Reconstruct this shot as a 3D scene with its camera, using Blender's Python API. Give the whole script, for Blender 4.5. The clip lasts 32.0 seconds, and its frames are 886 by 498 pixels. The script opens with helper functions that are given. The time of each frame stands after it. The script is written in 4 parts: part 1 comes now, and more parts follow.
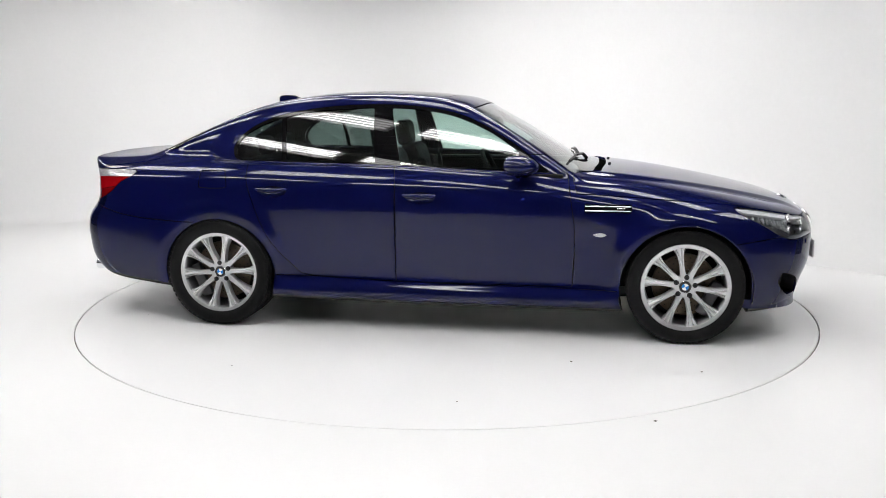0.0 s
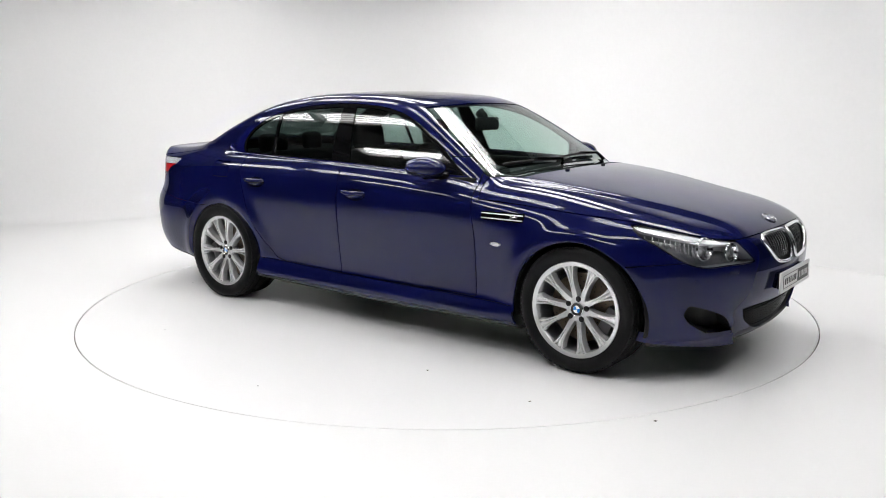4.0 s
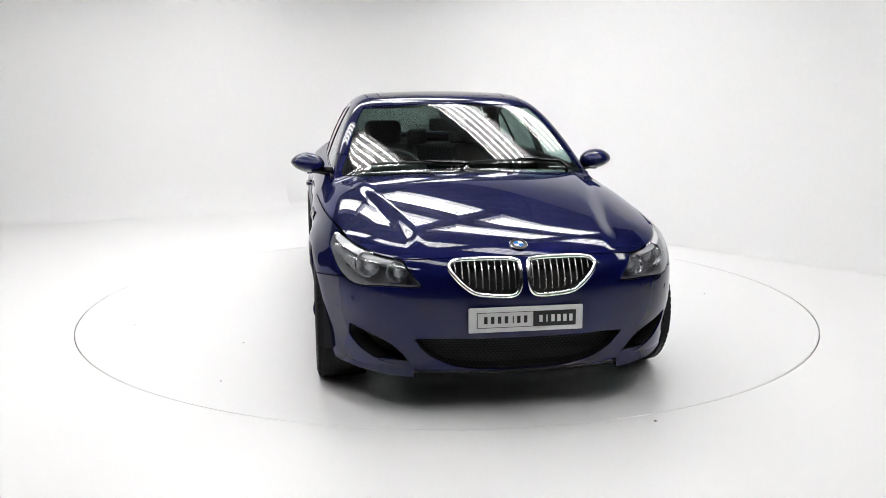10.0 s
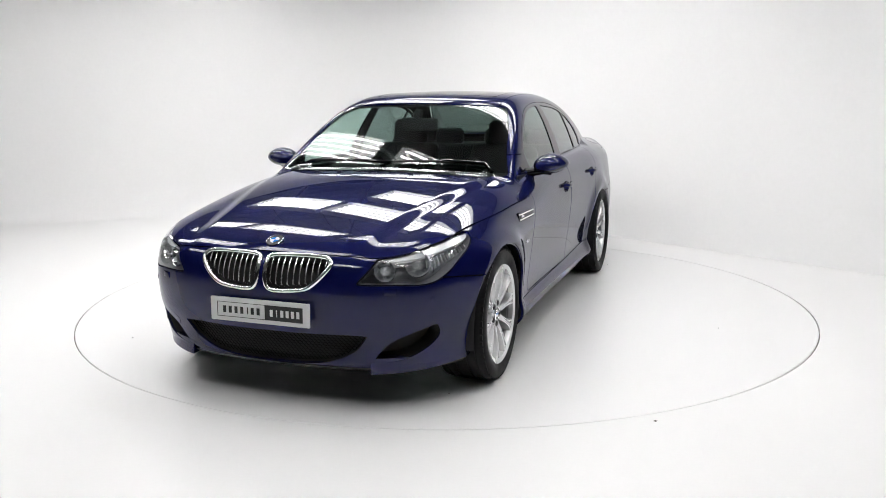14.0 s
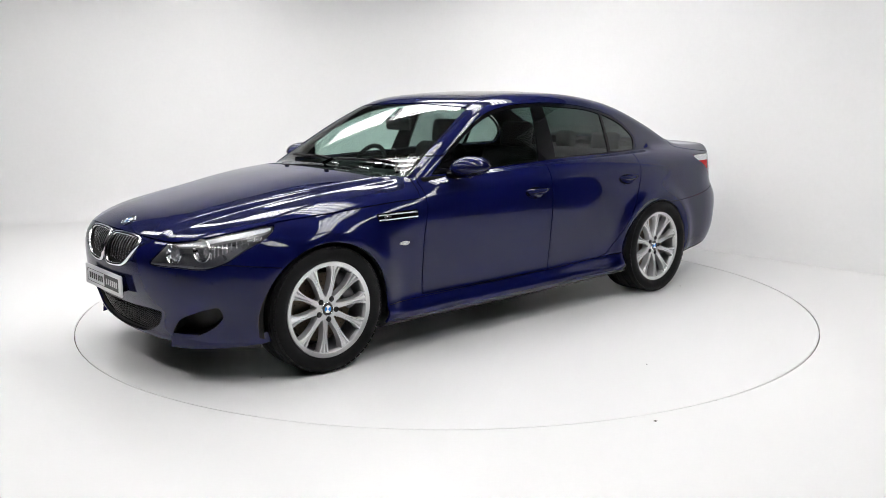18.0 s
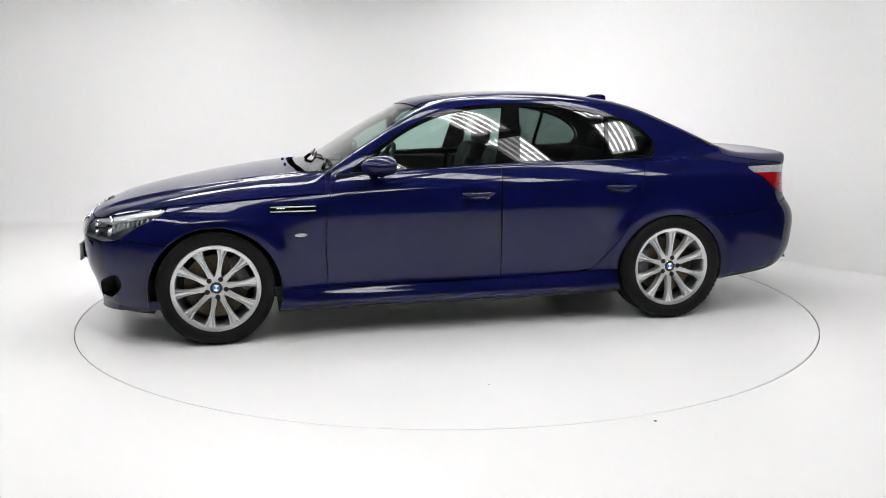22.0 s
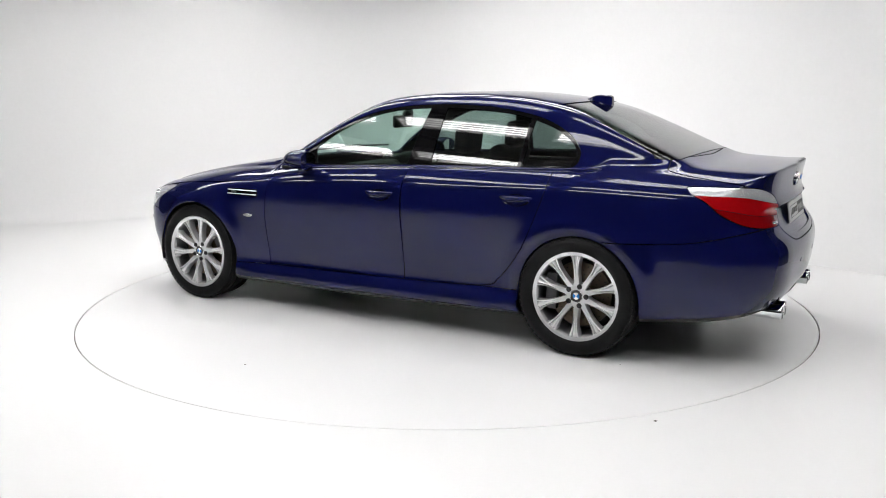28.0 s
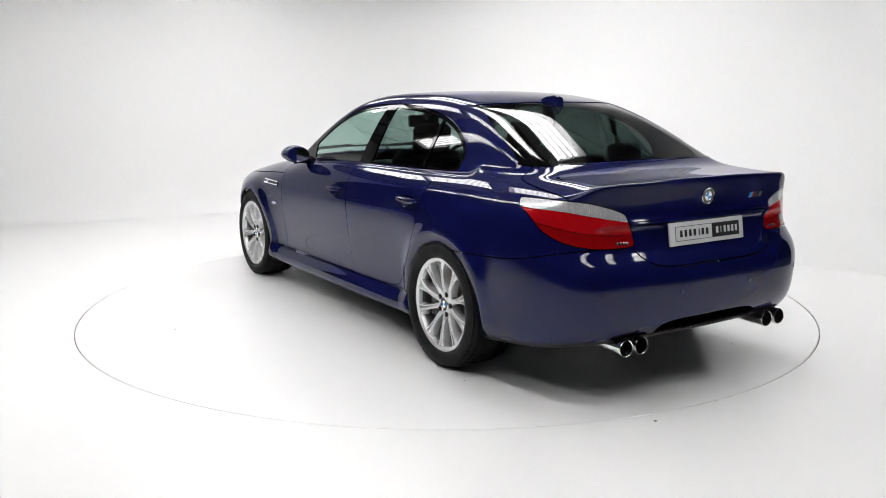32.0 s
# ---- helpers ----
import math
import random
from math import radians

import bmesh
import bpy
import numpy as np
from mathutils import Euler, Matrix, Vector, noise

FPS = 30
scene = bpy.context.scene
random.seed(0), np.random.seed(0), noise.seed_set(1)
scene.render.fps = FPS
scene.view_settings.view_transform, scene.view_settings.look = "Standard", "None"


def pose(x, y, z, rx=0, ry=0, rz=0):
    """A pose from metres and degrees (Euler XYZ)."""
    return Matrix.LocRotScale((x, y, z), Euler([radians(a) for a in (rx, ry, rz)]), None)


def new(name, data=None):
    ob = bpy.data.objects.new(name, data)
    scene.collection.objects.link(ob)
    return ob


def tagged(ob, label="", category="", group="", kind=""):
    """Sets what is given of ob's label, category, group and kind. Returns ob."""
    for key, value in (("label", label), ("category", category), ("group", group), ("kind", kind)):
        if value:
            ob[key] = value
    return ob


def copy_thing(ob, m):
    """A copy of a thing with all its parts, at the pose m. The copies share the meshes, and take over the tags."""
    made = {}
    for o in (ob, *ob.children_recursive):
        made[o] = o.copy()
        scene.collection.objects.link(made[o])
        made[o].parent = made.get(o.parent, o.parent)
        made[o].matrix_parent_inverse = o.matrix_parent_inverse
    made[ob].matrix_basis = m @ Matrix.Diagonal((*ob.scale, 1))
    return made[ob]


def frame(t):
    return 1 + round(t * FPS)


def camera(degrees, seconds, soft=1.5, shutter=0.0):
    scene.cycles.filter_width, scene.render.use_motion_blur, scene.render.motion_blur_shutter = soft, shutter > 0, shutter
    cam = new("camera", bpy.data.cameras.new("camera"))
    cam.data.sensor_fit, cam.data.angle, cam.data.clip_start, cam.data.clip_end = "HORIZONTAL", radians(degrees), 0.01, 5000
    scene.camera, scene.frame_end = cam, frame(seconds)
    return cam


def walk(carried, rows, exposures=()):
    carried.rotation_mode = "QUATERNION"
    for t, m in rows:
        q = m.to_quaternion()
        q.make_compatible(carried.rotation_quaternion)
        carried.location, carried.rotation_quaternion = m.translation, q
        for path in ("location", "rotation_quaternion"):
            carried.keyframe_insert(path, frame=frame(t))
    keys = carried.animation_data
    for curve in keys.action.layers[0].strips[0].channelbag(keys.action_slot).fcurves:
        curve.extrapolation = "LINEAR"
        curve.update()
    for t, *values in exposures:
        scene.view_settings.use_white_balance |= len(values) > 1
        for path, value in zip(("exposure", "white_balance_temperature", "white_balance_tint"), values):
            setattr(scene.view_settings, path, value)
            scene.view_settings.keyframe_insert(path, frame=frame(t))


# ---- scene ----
# camera: stands still before the turntable
cam = camera(54.30, 32.0, soft=0.6)
EYE = (0.0, -6.114, 1.4765)
CAM_POSE = pose(*EYE, 90 - 10.353, 0, 0.216) @ pose(0, 0, 0, 0, 0, -0.153)
walk(cam, [(0.0, CAM_POSE), (32.0, CAM_POSE)])

# the turntable's angle in degrees, and where the car stands on it
TURN = ((0, -9.42), (3, -30.5), (6, -51.64), (9, -73.38), (11, -88.05), (13, -102.60), (16, -124.4),
        (19, -146.12), (21, -160.4), (23, -174.46), (25.5, -192.0), (28, -209.44), (30, -223.5), (32, -237.64))
CAR_X, CAR_Y = 0.1285, -0.037

# world and lamps
world = bpy.data.worlds.new("world")
scene.world = world
world.use_nodes = True
wbg = world.node_tree.nodes["Background"]
wbg.inputs[0].default_value = (0.9, 0.95, 1.0, 1)
wbg.inputs[1].default_value = 0.03
scene.view_settings.exposure = 0.0


# ---- materials ----
def mat(name, base=(0.5, 0.5, 0.5), rough=0.5, metal=0.0, coat=0.0, spec=0.5, emit=None, strength=0.0, coat_rough=0.03):
    m = bpy.data.materials.new(name)
    m.use_nodes = True
    b = m.node_tree.nodes["Principled BSDF"]
    b.inputs["Base Color"].default_value = (*base, 1)
    b.inputs["Roughness"].default_value = rough
    b.inputs["Metallic"].default_value = metal
    b.inputs["Coat Weight"].default_value = coat
    b.inputs["Coat Roughness"].default_value = coat_rough
    b.inputs["Specular IOR Level"].default_value = spec
    if emit:
        b.inputs["Emission Color"].default_value = (*emit, 1)
        b.inputs["Emission Strength"].default_value = strength
    return m


def vary(m, amount=0.15, scale=6.0, fine=120.0, rough=0.1, bump=0.0):
    """Two scales of noise on a material's colour and roughness, and a fine relief."""
    nt = m.node_tree
    b = nt.nodes["Principled BSDF"]
    tc = nt.nodes.new("ShaderNodeTexCoord")
    big, small = nt.nodes.new("ShaderNodeTexNoise"), nt.nodes.new("ShaderNodeTexNoise")
    big.inputs["Scale"].default_value, small.inputs["Scale"].default_value = scale, fine
    big.inputs["Detail"].default_value = 4
    for n in (big, small):
        nt.links.new(tc.outputs["Object"], n.inputs["Vector"])
    add = nt.nodes.new("ShaderNodeMath")
    add.operation = "ADD"
    nt.links.new(big.outputs["Fac"], add.inputs[0])
    nt.links.new(small.outputs["Fac"], add.inputs[1])
    ramp = nt.nodes.new("ShaderNodeMapRange")
    ramp.inputs["From Min"].default_value, ramp.inputs["From Max"].default_value = 0.6, 1.4
    ramp.inputs["To Min"].default_value, ramp.inputs["To Max"].default_value = 1 - amount, 1 + amount
    nt.links.new(add.outputs[0], ramp.inputs["Value"])
    mul = nt.nodes.new("ShaderNodeVectorMath")
    mul.operation = "SCALE"
    mul.inputs[0].default_value = b.inputs["Base Color"].default_value[:3]
    nt.links.new(ramp.outputs[0], mul.inputs["Scale"])
    nt.links.new(mul.outputs[0], b.inputs["Base Color"])
    if rough:
        r = nt.nodes.new("ShaderNodeMapRange")
        base = b.inputs["Roughness"].default_value
        r.inputs["From Min"].default_value, r.inputs["From Max"].default_value = 0.3, 0.7
        r.inputs["To Min"].default_value, r.inputs["To Max"].default_value = max(0.01, base - rough), min(1, base + rough)
        nt.links.new(big.outputs["Fac"], r.inputs["Value"])
        nt.links.new(r.outputs[0], b.inputs["Roughness"])
    if bump:
        bp = nt.nodes.new("ShaderNodeBump")
        bp.inputs["Strength"].default_value, bp.inputs["Distance"].default_value = bump, 0.002
        nt.links.new(small.outputs["Fac"], bp.inputs["Height"])
        nt.links.new(bp.outputs[0], b.inputs["Normal"])
    return m


def glass(name, tint, base=0.08, rough=0.0):
    """Thin glass: a tinted clear body under a gloss that grows towards grazing sight."""
    m = bpy.data.materials.new(name)
    m.use_nodes = True
    nt = m.node_tree
    nt.nodes.clear()
    out = nt.nodes.new("ShaderNodeOutputMaterial")
    mix, tr, gl, lw = (nt.nodes.new("ShaderNode" + k) for k in ("MixShader", "BsdfTransparent", "BsdfGlossy", "LayerWeight"))
    tr.inputs[0].default_value = (*tint, 1)
    gl.inputs[0].default_value = (1, 1, 1, 1)
    gl.inputs["Roughness"].default_value = rough
    lw.inputs["Blend"].default_value = 0.5
    power, fac = nt.nodes.new("ShaderNodeMath"), nt.nodes.new("ShaderNodeMath")
    power.operation, fac.operation = "POWER", "MULTIPLY_ADD"
    power.inputs[1].default_value = 5.0
    fac.inputs[1].default_value, fac.inputs[2].default_value = 1 - base, base
    nt.links.new(lw.outputs["Facing"], power.inputs[0])
    nt.links.new(power.outputs[0], fac.inputs[0])
    nt.links.new(fac.outputs[0], mix.inputs[0])
    nt.links.new(tr.outputs[0], mix.inputs[1])
    nt.links.new(gl.outputs[0], mix.inputs[2])
    nt.links.new(mix.outputs[0], out.inputs[0])
    return m


M_PAINT = vary(mat("blue_metallic_paint", (0.0040, 0.0060, 0.054), 0.42, 0.15, 0.85, 0.0, coat_rough=0.006), 0.06, 3.0, 900.0, 0.03)
M_BLACK = vary(mat("black_gloss_trim", (0.004, 0.004, 0.0045), 0.03, spec=0.22), 0.1, 8, 200, 0.0)
M_PLASTIC = vary(mat("black_plastic", (0.013, 0.013, 0.014), 0.6, spec=0.25), 0.2, 12, 300, 0.1, 0.2)
# near-black for the underbody and hollows, and for the shade discs in the wheels
M_DARK = mat("dark_underbody_and_shade", (0.012, 0.012, 0.012), 0.8)
M_RUBBER = vary(mat("tyre_rubber", (0.0075, 0.0075, 0.008), 0.62, spec=0.18), 0.25, 9, 260, 0.12, 0.3)
M_ALLOY = vary(mat("silver_alloy", (0.76, 0.765, 0.775), 0.25, 0.6, 0.3), 0.03, 9, 300, 0.0)
M_BARREL = vary(mat("grey_barrel", (0.16, 0.163, 0.17), 0.4, 0.3), 0.08, 9, 300, 0.05)
M_ALLOY_DARK = vary(mat("shaded_alloy", (0.10, 0.10, 0.105), 0.45, 0.4), 0.1, 9, 300, 0.05)
M_STEEL = vary(mat("brake_steel", (0.11, 0.085, 0.062), 0.5, 0.8), 0.12, 20, 400, 0.1)
M_GLASS_BACK = glass("smoked_rear_glass", (0.13, 0.165, 0.155), 0.045)
M_SATIN = mat("satin_chrome", (0.85, 0.86, 0.87), 0.22, 0.9)
M_CHROME = mat("chrome", (0.86, 0.87, 0.88), 0.06, 1.0)
M_GLASS_FRONT = glass("green_tinted_glass", (0.64, 0.78, 0.73), 0.075)
M_GLASS_REAR = glass("dark_tinted_glass", (0.30, 0.37, 0.35), 0.07)
M_LENS = glass("clear_lens", (0.93, 0.94, 0.95), 0.05)
M_WHITE = vary(mat("white_studio_wall", (0.89, 0.89, 0.89), 0.6), 0.015, 0.6, 30, 0.08, 0.1)
M_FLOOR = vary(mat("white_gloss_floor", (0.87, 0.87, 0.87), 0.34), 0.012, 0.9, 60, 0.0)
M_TABLE = vary(mat("white_turntable_paint", (0.87, 0.87, 0.872), 0.32), 0.012, 0.9, 60, 0.0)


# ---- geometry helpers ----
def spline(xs, ys):
    """A natural cubic through a few knots, straight beyond its ends."""
    xs, ys = np.array(xs, float), np.array(ys, float)
    if xs[0] > xs[-1]:
        xs, ys = xs[::-1], ys[::-1]
    n, h = len(xs), np.diff(xs)
    a, r = np.eye(n), np.zeros(n)
    for i in range(1, n - 1):
        a[i, i - 1:i + 2] = h[i - 1], 2 * (h[i - 1] + h[i]), h[i]
        r[i] = 6 * ((ys[i + 1] - ys[i]) / h[i] - (ys[i] - ys[i - 1]) / h[i - 1])
    m = np.linalg.solve(a, r)
    first = (ys[1] - ys[0]) / h[0] - h[0] * m[1] / 6
    last = (ys[-1] - ys[-2]) / h[-1] + h[-1] * m[-2] / 6

    def exact(x):
        i = np.clip(np.searchsorted(xs, x) - 1, 0, n - 2)
        u, w, k = x - xs[i], xs[i + 1] - x, h[i]
        y = (m[i] * w ** 3 + m[i + 1] * u ** 3) / (6 * k) + (ys[i] / k - m[i] * k / 6) * w + (ys[i + 1] / k - m[i + 1] * k / 6) * u
        y = np.where(x < xs[0], ys[0] + first * (x - xs[0]), y)
        return np.where(x > xs[-1], ys[-1] + last * (x - xs[-1]), y)
    # a fine table: quick to read, straight on past its ends
    span = xs[-1] - xs[0]
    tx = np.concatenate(([xs[0] - 50], np.linspace(xs[0] - 0.02 * span, xs[-1] + 0.02 * span, 12001), [xs[-1] + 50]))
    ty = exact(tx)

    def at(x):
        return np.interp(x, tx, ty)
    return at


def step(a, b, x):
    u = np.clip((x - a) / (b - a), 0, 1)
    return u * u * (3 - 2 * u)


def smax(a, b, k):
    k = k * 1.25
    h = np.maximum(k - np.abs(a - b), 0) / k
    return np.maximum(a, b) + h * h * h * k / 6


def smin(a, b, k):
    return -smax(-a, -b, k)


def outline(points, per=8, sharp=()):
    """A closed smooth line through points; the numbered ones stay sharp corners."""
    n, out = len(points), []
    p = [np.array(q, float) for q in points]
    for i in range(n):
        a, b, c, d = p[i - 1], p[i], p[(i + 1) % n], p[(i + 2) % n]
        t0 = (c - b) if i in sharp else (c - a) / 2
        t1 = (c - b) if (i + 1) % n in sharp else (d - b) / 2
        if i in sharp and (i + 1) % n in sharp:
            out.append(b)
            continue
        for k in range(per):
            u = k / per
            out.append((2 * u ** 3 - 3 * u ** 2 + 1) * b + (u ** 3 - 2 * u ** 2 + u) * t0 + (3 * u ** 2 - 2 * u ** 3) * c + (u ** 3 - u ** 2) * t1)
    return np.array(out)


def inside(loop, u, v):
    """Signed distance of points (u, v) to a closed line: below zero within it."""
    lo, hi = loop.min(0), loop.max(0)
    out = np.maximum(np.maximum(lo[0] - u, u - hi[0]), np.maximum(lo[1] - v, v - hi[1]))
    near = out < 0.06
    if not near.all():
        if near.any():
            out[near] = inside(loop, u[near], v[near])
        return out
    best, within = np.full(len(u), 9.0), np.zeros(len(u), bool)
    for (x0, y0), (x1, y1) in zip(loop, np.roll(loop, -1, 0)):
        ex, ey = x1 - x0, y1 - y0
        t = np.clip(((u - x0) * ex + (v - y0) * ey) / (ex * ex + ey * ey + 1e-12), 0, 1)
        best = np.minimum(best, (u - x0 - t * ex) ** 2 + (v - y0 - t * ey) ** 2)
        if y0 != y1:
            within ^= ((y0 > v) != (y1 > v)) & (u < x0 + (v - y0) * ex / ey)
    return np.where(within, -1, 1) * np.sqrt(best)


class Sheet:
    """A piece of the car's skin: points, their normals and faces."""

    def __init__(self, v, n, faces):
        self.v, self.n, self.faces = v, n, faces

    def cut(self, g):
        """The part where g (one value a point) lies below zero."""
        g = np.where(np.abs(g) < 1e-5, 1e-5, g)
        neg, old, faces, made = (g < 0).tolist(), [], [], {}
        index, v, n = {}, [], []

        def point(i):
            k = index.get(i)
            if k is None:
                k = index[i] = len(old)
                old.append(i)
            return k

        def cross(i, j):
            key = (i, j) if i < j else (j, i)
            if key not in made:
                made[key] = -1 - len(v)
                i, j = key
                t = g[i] / (g[i] - g[j])
                v.append(self.v[i] + t * (self.v[j] - self.v[i]))
                m = self.n[i] + t * (self.n[j] - self.n[i])
                n.append(m / np.linalg.norm(m))
            return made[key]
        for f in self.faces:
            c = sum([neg[i] for i in f])
            if c == len(f):
                faces.append([point(i) for i in f])
            elif c:
                loop = []
                for i, j in zip(f, f[1:] + f[:1]):
                    if neg[i]:
                        loop.append(point(i))
                    if neg[i] != neg[j]:
                        loop.append(cross(i, j))
                if len(loop) > 2:
                    faces.append(loop)
        k = len(old)
        faces = [f if min(f) >= 0 else [i if i >= 0 else k - 1 - i for i in f] for f in faces]
        return Sheet(np.vstack((self.v[old], np.array(v).reshape(-1, 3))), np.vstack((self.n[old], np.array(n).reshape(-1, 3))), faces)

    def split(self, fun, gap=0.004):
        g = fun(self.v)
        return self.cut(g + gap / 2), self.cut(gap / 2 - g)

    def mirrored(self):
        f = np.array((1, -1, 1))
        return Sheet(self.v * f, self.n * f, [g[::-1] for g in self.faces])

    def whole(self):
        """This half and its mirror image, welded along the middle."""
        m, k = self.mirrored(), len(self.v)
        idx = [i if abs(self.v[i][1]) < 1e-6 else i + k for i in range(k)]
        return Sheet(np.vstack((self.v, m.v)), np.vstack((self.n, m.n)), self.faces + [[idx[i] for i in f] for f in m.faces])

    def moved(self, d):
        return Sheet(self.v + self.n * d, self.n, self.faces)

    def rims(self):
        seen = {}
        for f in self.faces:
            for i, j in zip(f, f[1:] + f[:1]):
                seen[(i, j)] = 1
        return [e for e in seen if (e[1], e[0]) not in seen]


def skin(name, sheet, material, parent, label="", lip=0.012):
    """A panel from a sheet, its edges turned inwards by lip."""
    v, n, faces = sheet.v.tolist(), sheet.n.tolist(), list(sheet.faces)
    if lip:
        made = {}

        def dup(i, d):
            if (i, d) not in made:
                made[(i, d)] = len(v)
                v.append(tuple(sheet.v[i] - sheet.n[i] * d))
                n.append((0, 0, 0))
            return made[(i, d)]
        for i, j in sheet.rims():
            if abs(sheet.v[i][1]) < 1e-6 and abs(sheet.v[j][1]) < 1e-6:
                continue
            faces.append([dup(j, 0), dup(i, 0), dup(i, lip), dup(j, lip)])
    me = bpy.data.meshes.new(name)
    me.from_pydata(v, [], faces)
    me.polygons.foreach_set("use_smooth", [True] * len(me.polygons))
    me.normals_split_custom_set_from_vertices(n)
    me.materials.append(material)
    ob = new(name, me)
    ob.parent = parent
    if label:
        tagged(ob, label)
    return ob


def part(name, bm, material, parent=None, label="", smooth=True, at=None):
    """Links a bmesh as one mesh object, under a thing or a part."""
    me = bpy.data.meshes.new(name)
    bm.normal_update()
    bm.to_mesh(me)
    bm.free()
    if smooth:
        me.polygons.foreach_set("use_smooth", [True] * len(me.polygons))
        me.set_sharp_from_angle(angle=radians(38))
    me.materials.append(material)
    ob = new(name, me)
    ob.parent = parent
    if at is not None:
        ob.matrix_basis = at
    if label:
        tagged(ob, label)
    return ob


def box(bm, x, y, z, sx, sy, sz, bevel=0.0, turn=None, seg=2):
    r = bmesh.ops.create_cube(bm, size=1)
    vs = r["verts"]
    bmesh.ops.scale(bm, vec=(sx, sy, sz), verts=vs)
    if bevel:
        es = list({e for w in vs for e in w.link_edges})
        vs = list({w for f in bmesh.ops.bevel(bm, geom=es, offset=bevel, segments=seg, affect="EDGES", profile=0.5)["faces"] for w in f.verts} | {w for w in vs if w.is_valid})
    m = Matrix.Translation((x, y, z)) @ (turn if turn is not None else Matrix.Identity(4))
    bmesh.ops.transform(bm, matrix=m, verts=vs)
    return bm


def lathe(bm, profile, n=48, m=None, closed=False):
    """Turns (radius, height) pairs round the z axis."""
    rings = []
    for r, z in profile:
        rings.append([bm.verts.new(Vector((r * math.cos(2 * math.pi * k / n), r * math.sin(2 * math.pi * k / n), z))) for k in range(n)])
    pairs = list(zip(rings, rings[1:])) + ([(rings[-1], rings[0])] if closed else [])
    for a, b in pairs:
        for k in range(n):
            bm.faces.new((a[k], a[(k + 1) % n], b[(k + 1) % n], b[k]))
    if m is not None:
        bmesh.ops.transform(bm, matrix=m, verts=[w for r in rings for w in r])
    return rings


def tube(bm, points, r, n=8, closed=False):
    """A round bar along points."""
    p = [Vector(q) for q in points]
    rings, up = [], None
    for i, c in enumerate(p):
        a = p[i - 1] if i or closed else c
        b = p[(i + 1) % len(p)] if i + 1 < len(p) or closed else c
        d = (b - a).normalized()
        if up is None:
            up = d.orthogonal().normalized()
        up = (up - d * up.dot(d)).normalized()
        s = d.cross(up)
        rr = r[i] if isinstance(r, (list, tuple)) else r
        rings.append([bm.verts.new(c + rr * (math.cos(2 * math.pi * k / n) * up + math.sin(2 * math.pi * k / n) * s)) for k in range(n)])
    for a, b in list(zip(rings, rings[1:])) + ([(rings[-1], rings[0])] if closed else []):
        off = 0
        if closed and a is rings[-1]:
            off = min(range(n), key=lambda o: (a[0].co - b[o].co).length)
        for k in range(n):
            bm.faces.new((a[k], a[(k + 1) % n], b[(k + 1 + off) % n], b[(k + off) % n]))
    if not closed:
        bm.faces.new(rings[0][::-1]), bm.faces.new(rings[-1])
    return bm


def prism(bm, loop, m, depth, inset=0.0):
    """A closed flat outline (u, v), thickened by depth along w, placed by m."""
    loop = [Vector((q[0], q[1], 0)) for q in loop]
    c = sum(loop, Vector()) / len(loop)
    low = [bm.verts.new(m @ q) for q in loop]
    top = [bm.verts.new(m @ (c + (q - c) * (1 - inset) + Vector((0, 0, depth)))) for q in loop]
    n = len(loop)
    for k in range(n):
        bm.faces.new((low[k], low[(k + 1) % n], top[(k + 1) % n], top[k]))
    bm.faces.new(top), bm.faces.new(low[::-1])
    return bm


# ---- the car's form, in its own space: x forward, y to its left, z up, metres; symmetric, so by the distance a from the middle ----
AXLE, WHEEL_R = 1.4445, 0.343
plan_w = spline((-2.5, -2.1, -1.75, -1.4445, -1.0, -0.3, 0.4, 0.95, 1.4445, 1.75, 2.0, 2.3), (0.835, 0.882, 0.905, 0.914, 0.903, 0.902, 0.905, 0.918, 0.930, 0.908, 0.865, 0.78))
side_door = spline((0.17, 0.21, 0.24, 0.275, 0.31, 0.36, 0.50, 0.65, 0.78, 0.88, 0.95, 1.02, 1.10), (-0.05, -0.014, -0.007, -0.018, -0.035, -0.040, -0.024, -0.007, 0.0, -0.010, -0.030, -0.080, -0.16))
side_nose = spline((0.19, 0.26, 0.36, 0.50, 0.62, 0.72, 0.80, 0.88, 1.0), (-0.03, -0.012, -0.008, 0.0, -0.002, -0.014, -0.035, -0.075, -0.17))
side_tail = spline((0.22, 0.30, 0.40, 0.52, 0.66, 0.78, 0.90, 0.98, 1.08), (-0.05, -0.02, -0.008, 0.0, -0.002, -0.014, -0.034, -0.065, -0.16))
hood_z = spline((0.4, 0.80, 1.09, 1.46, 1.83, 2.08, 2.20, 2.35), (1.07, 1.022, 0.995, 0.940, 0.868, 0.806, 0.766, 0.70))
deck_z = spline((-2.7, -2.46, -2.36, -2.2, -2.0, -1.7), (1.075, 1.069, 1.064, 1.067, 1.078, 1.10))
nose_x = spline((0.15, 0.20, 0.26, 0.34, 0.42, 0.50, 0.60, 0.68, 0.74, 0.80, 0.95), (2.12, 2.175, 2.205, 2.228, 2.258, 2.272, 2.275, 2.262, 2.235, 2.185, 2.02))
nose_sweep = spline((-0.2, 0, 0.2, 0.4, 0.6, 0.75, 0.85, 0.95), (0.009, 0, 0.009, 0.037, 0.108, 0.225, 0.37, 0.60))
tail_x = spline((0.20, 0.30, 0.38, 0.50, 0.60, 0.65, 0.70, 0.745, 0.79, 0.86, 0.97, 1.05, 1.12), (2.36, 2.44, 2.50, 2.530, 2.536, 2.527, 2.502, 2.468, 2.447, 2.437, 2.438, 2.452, 2.456))
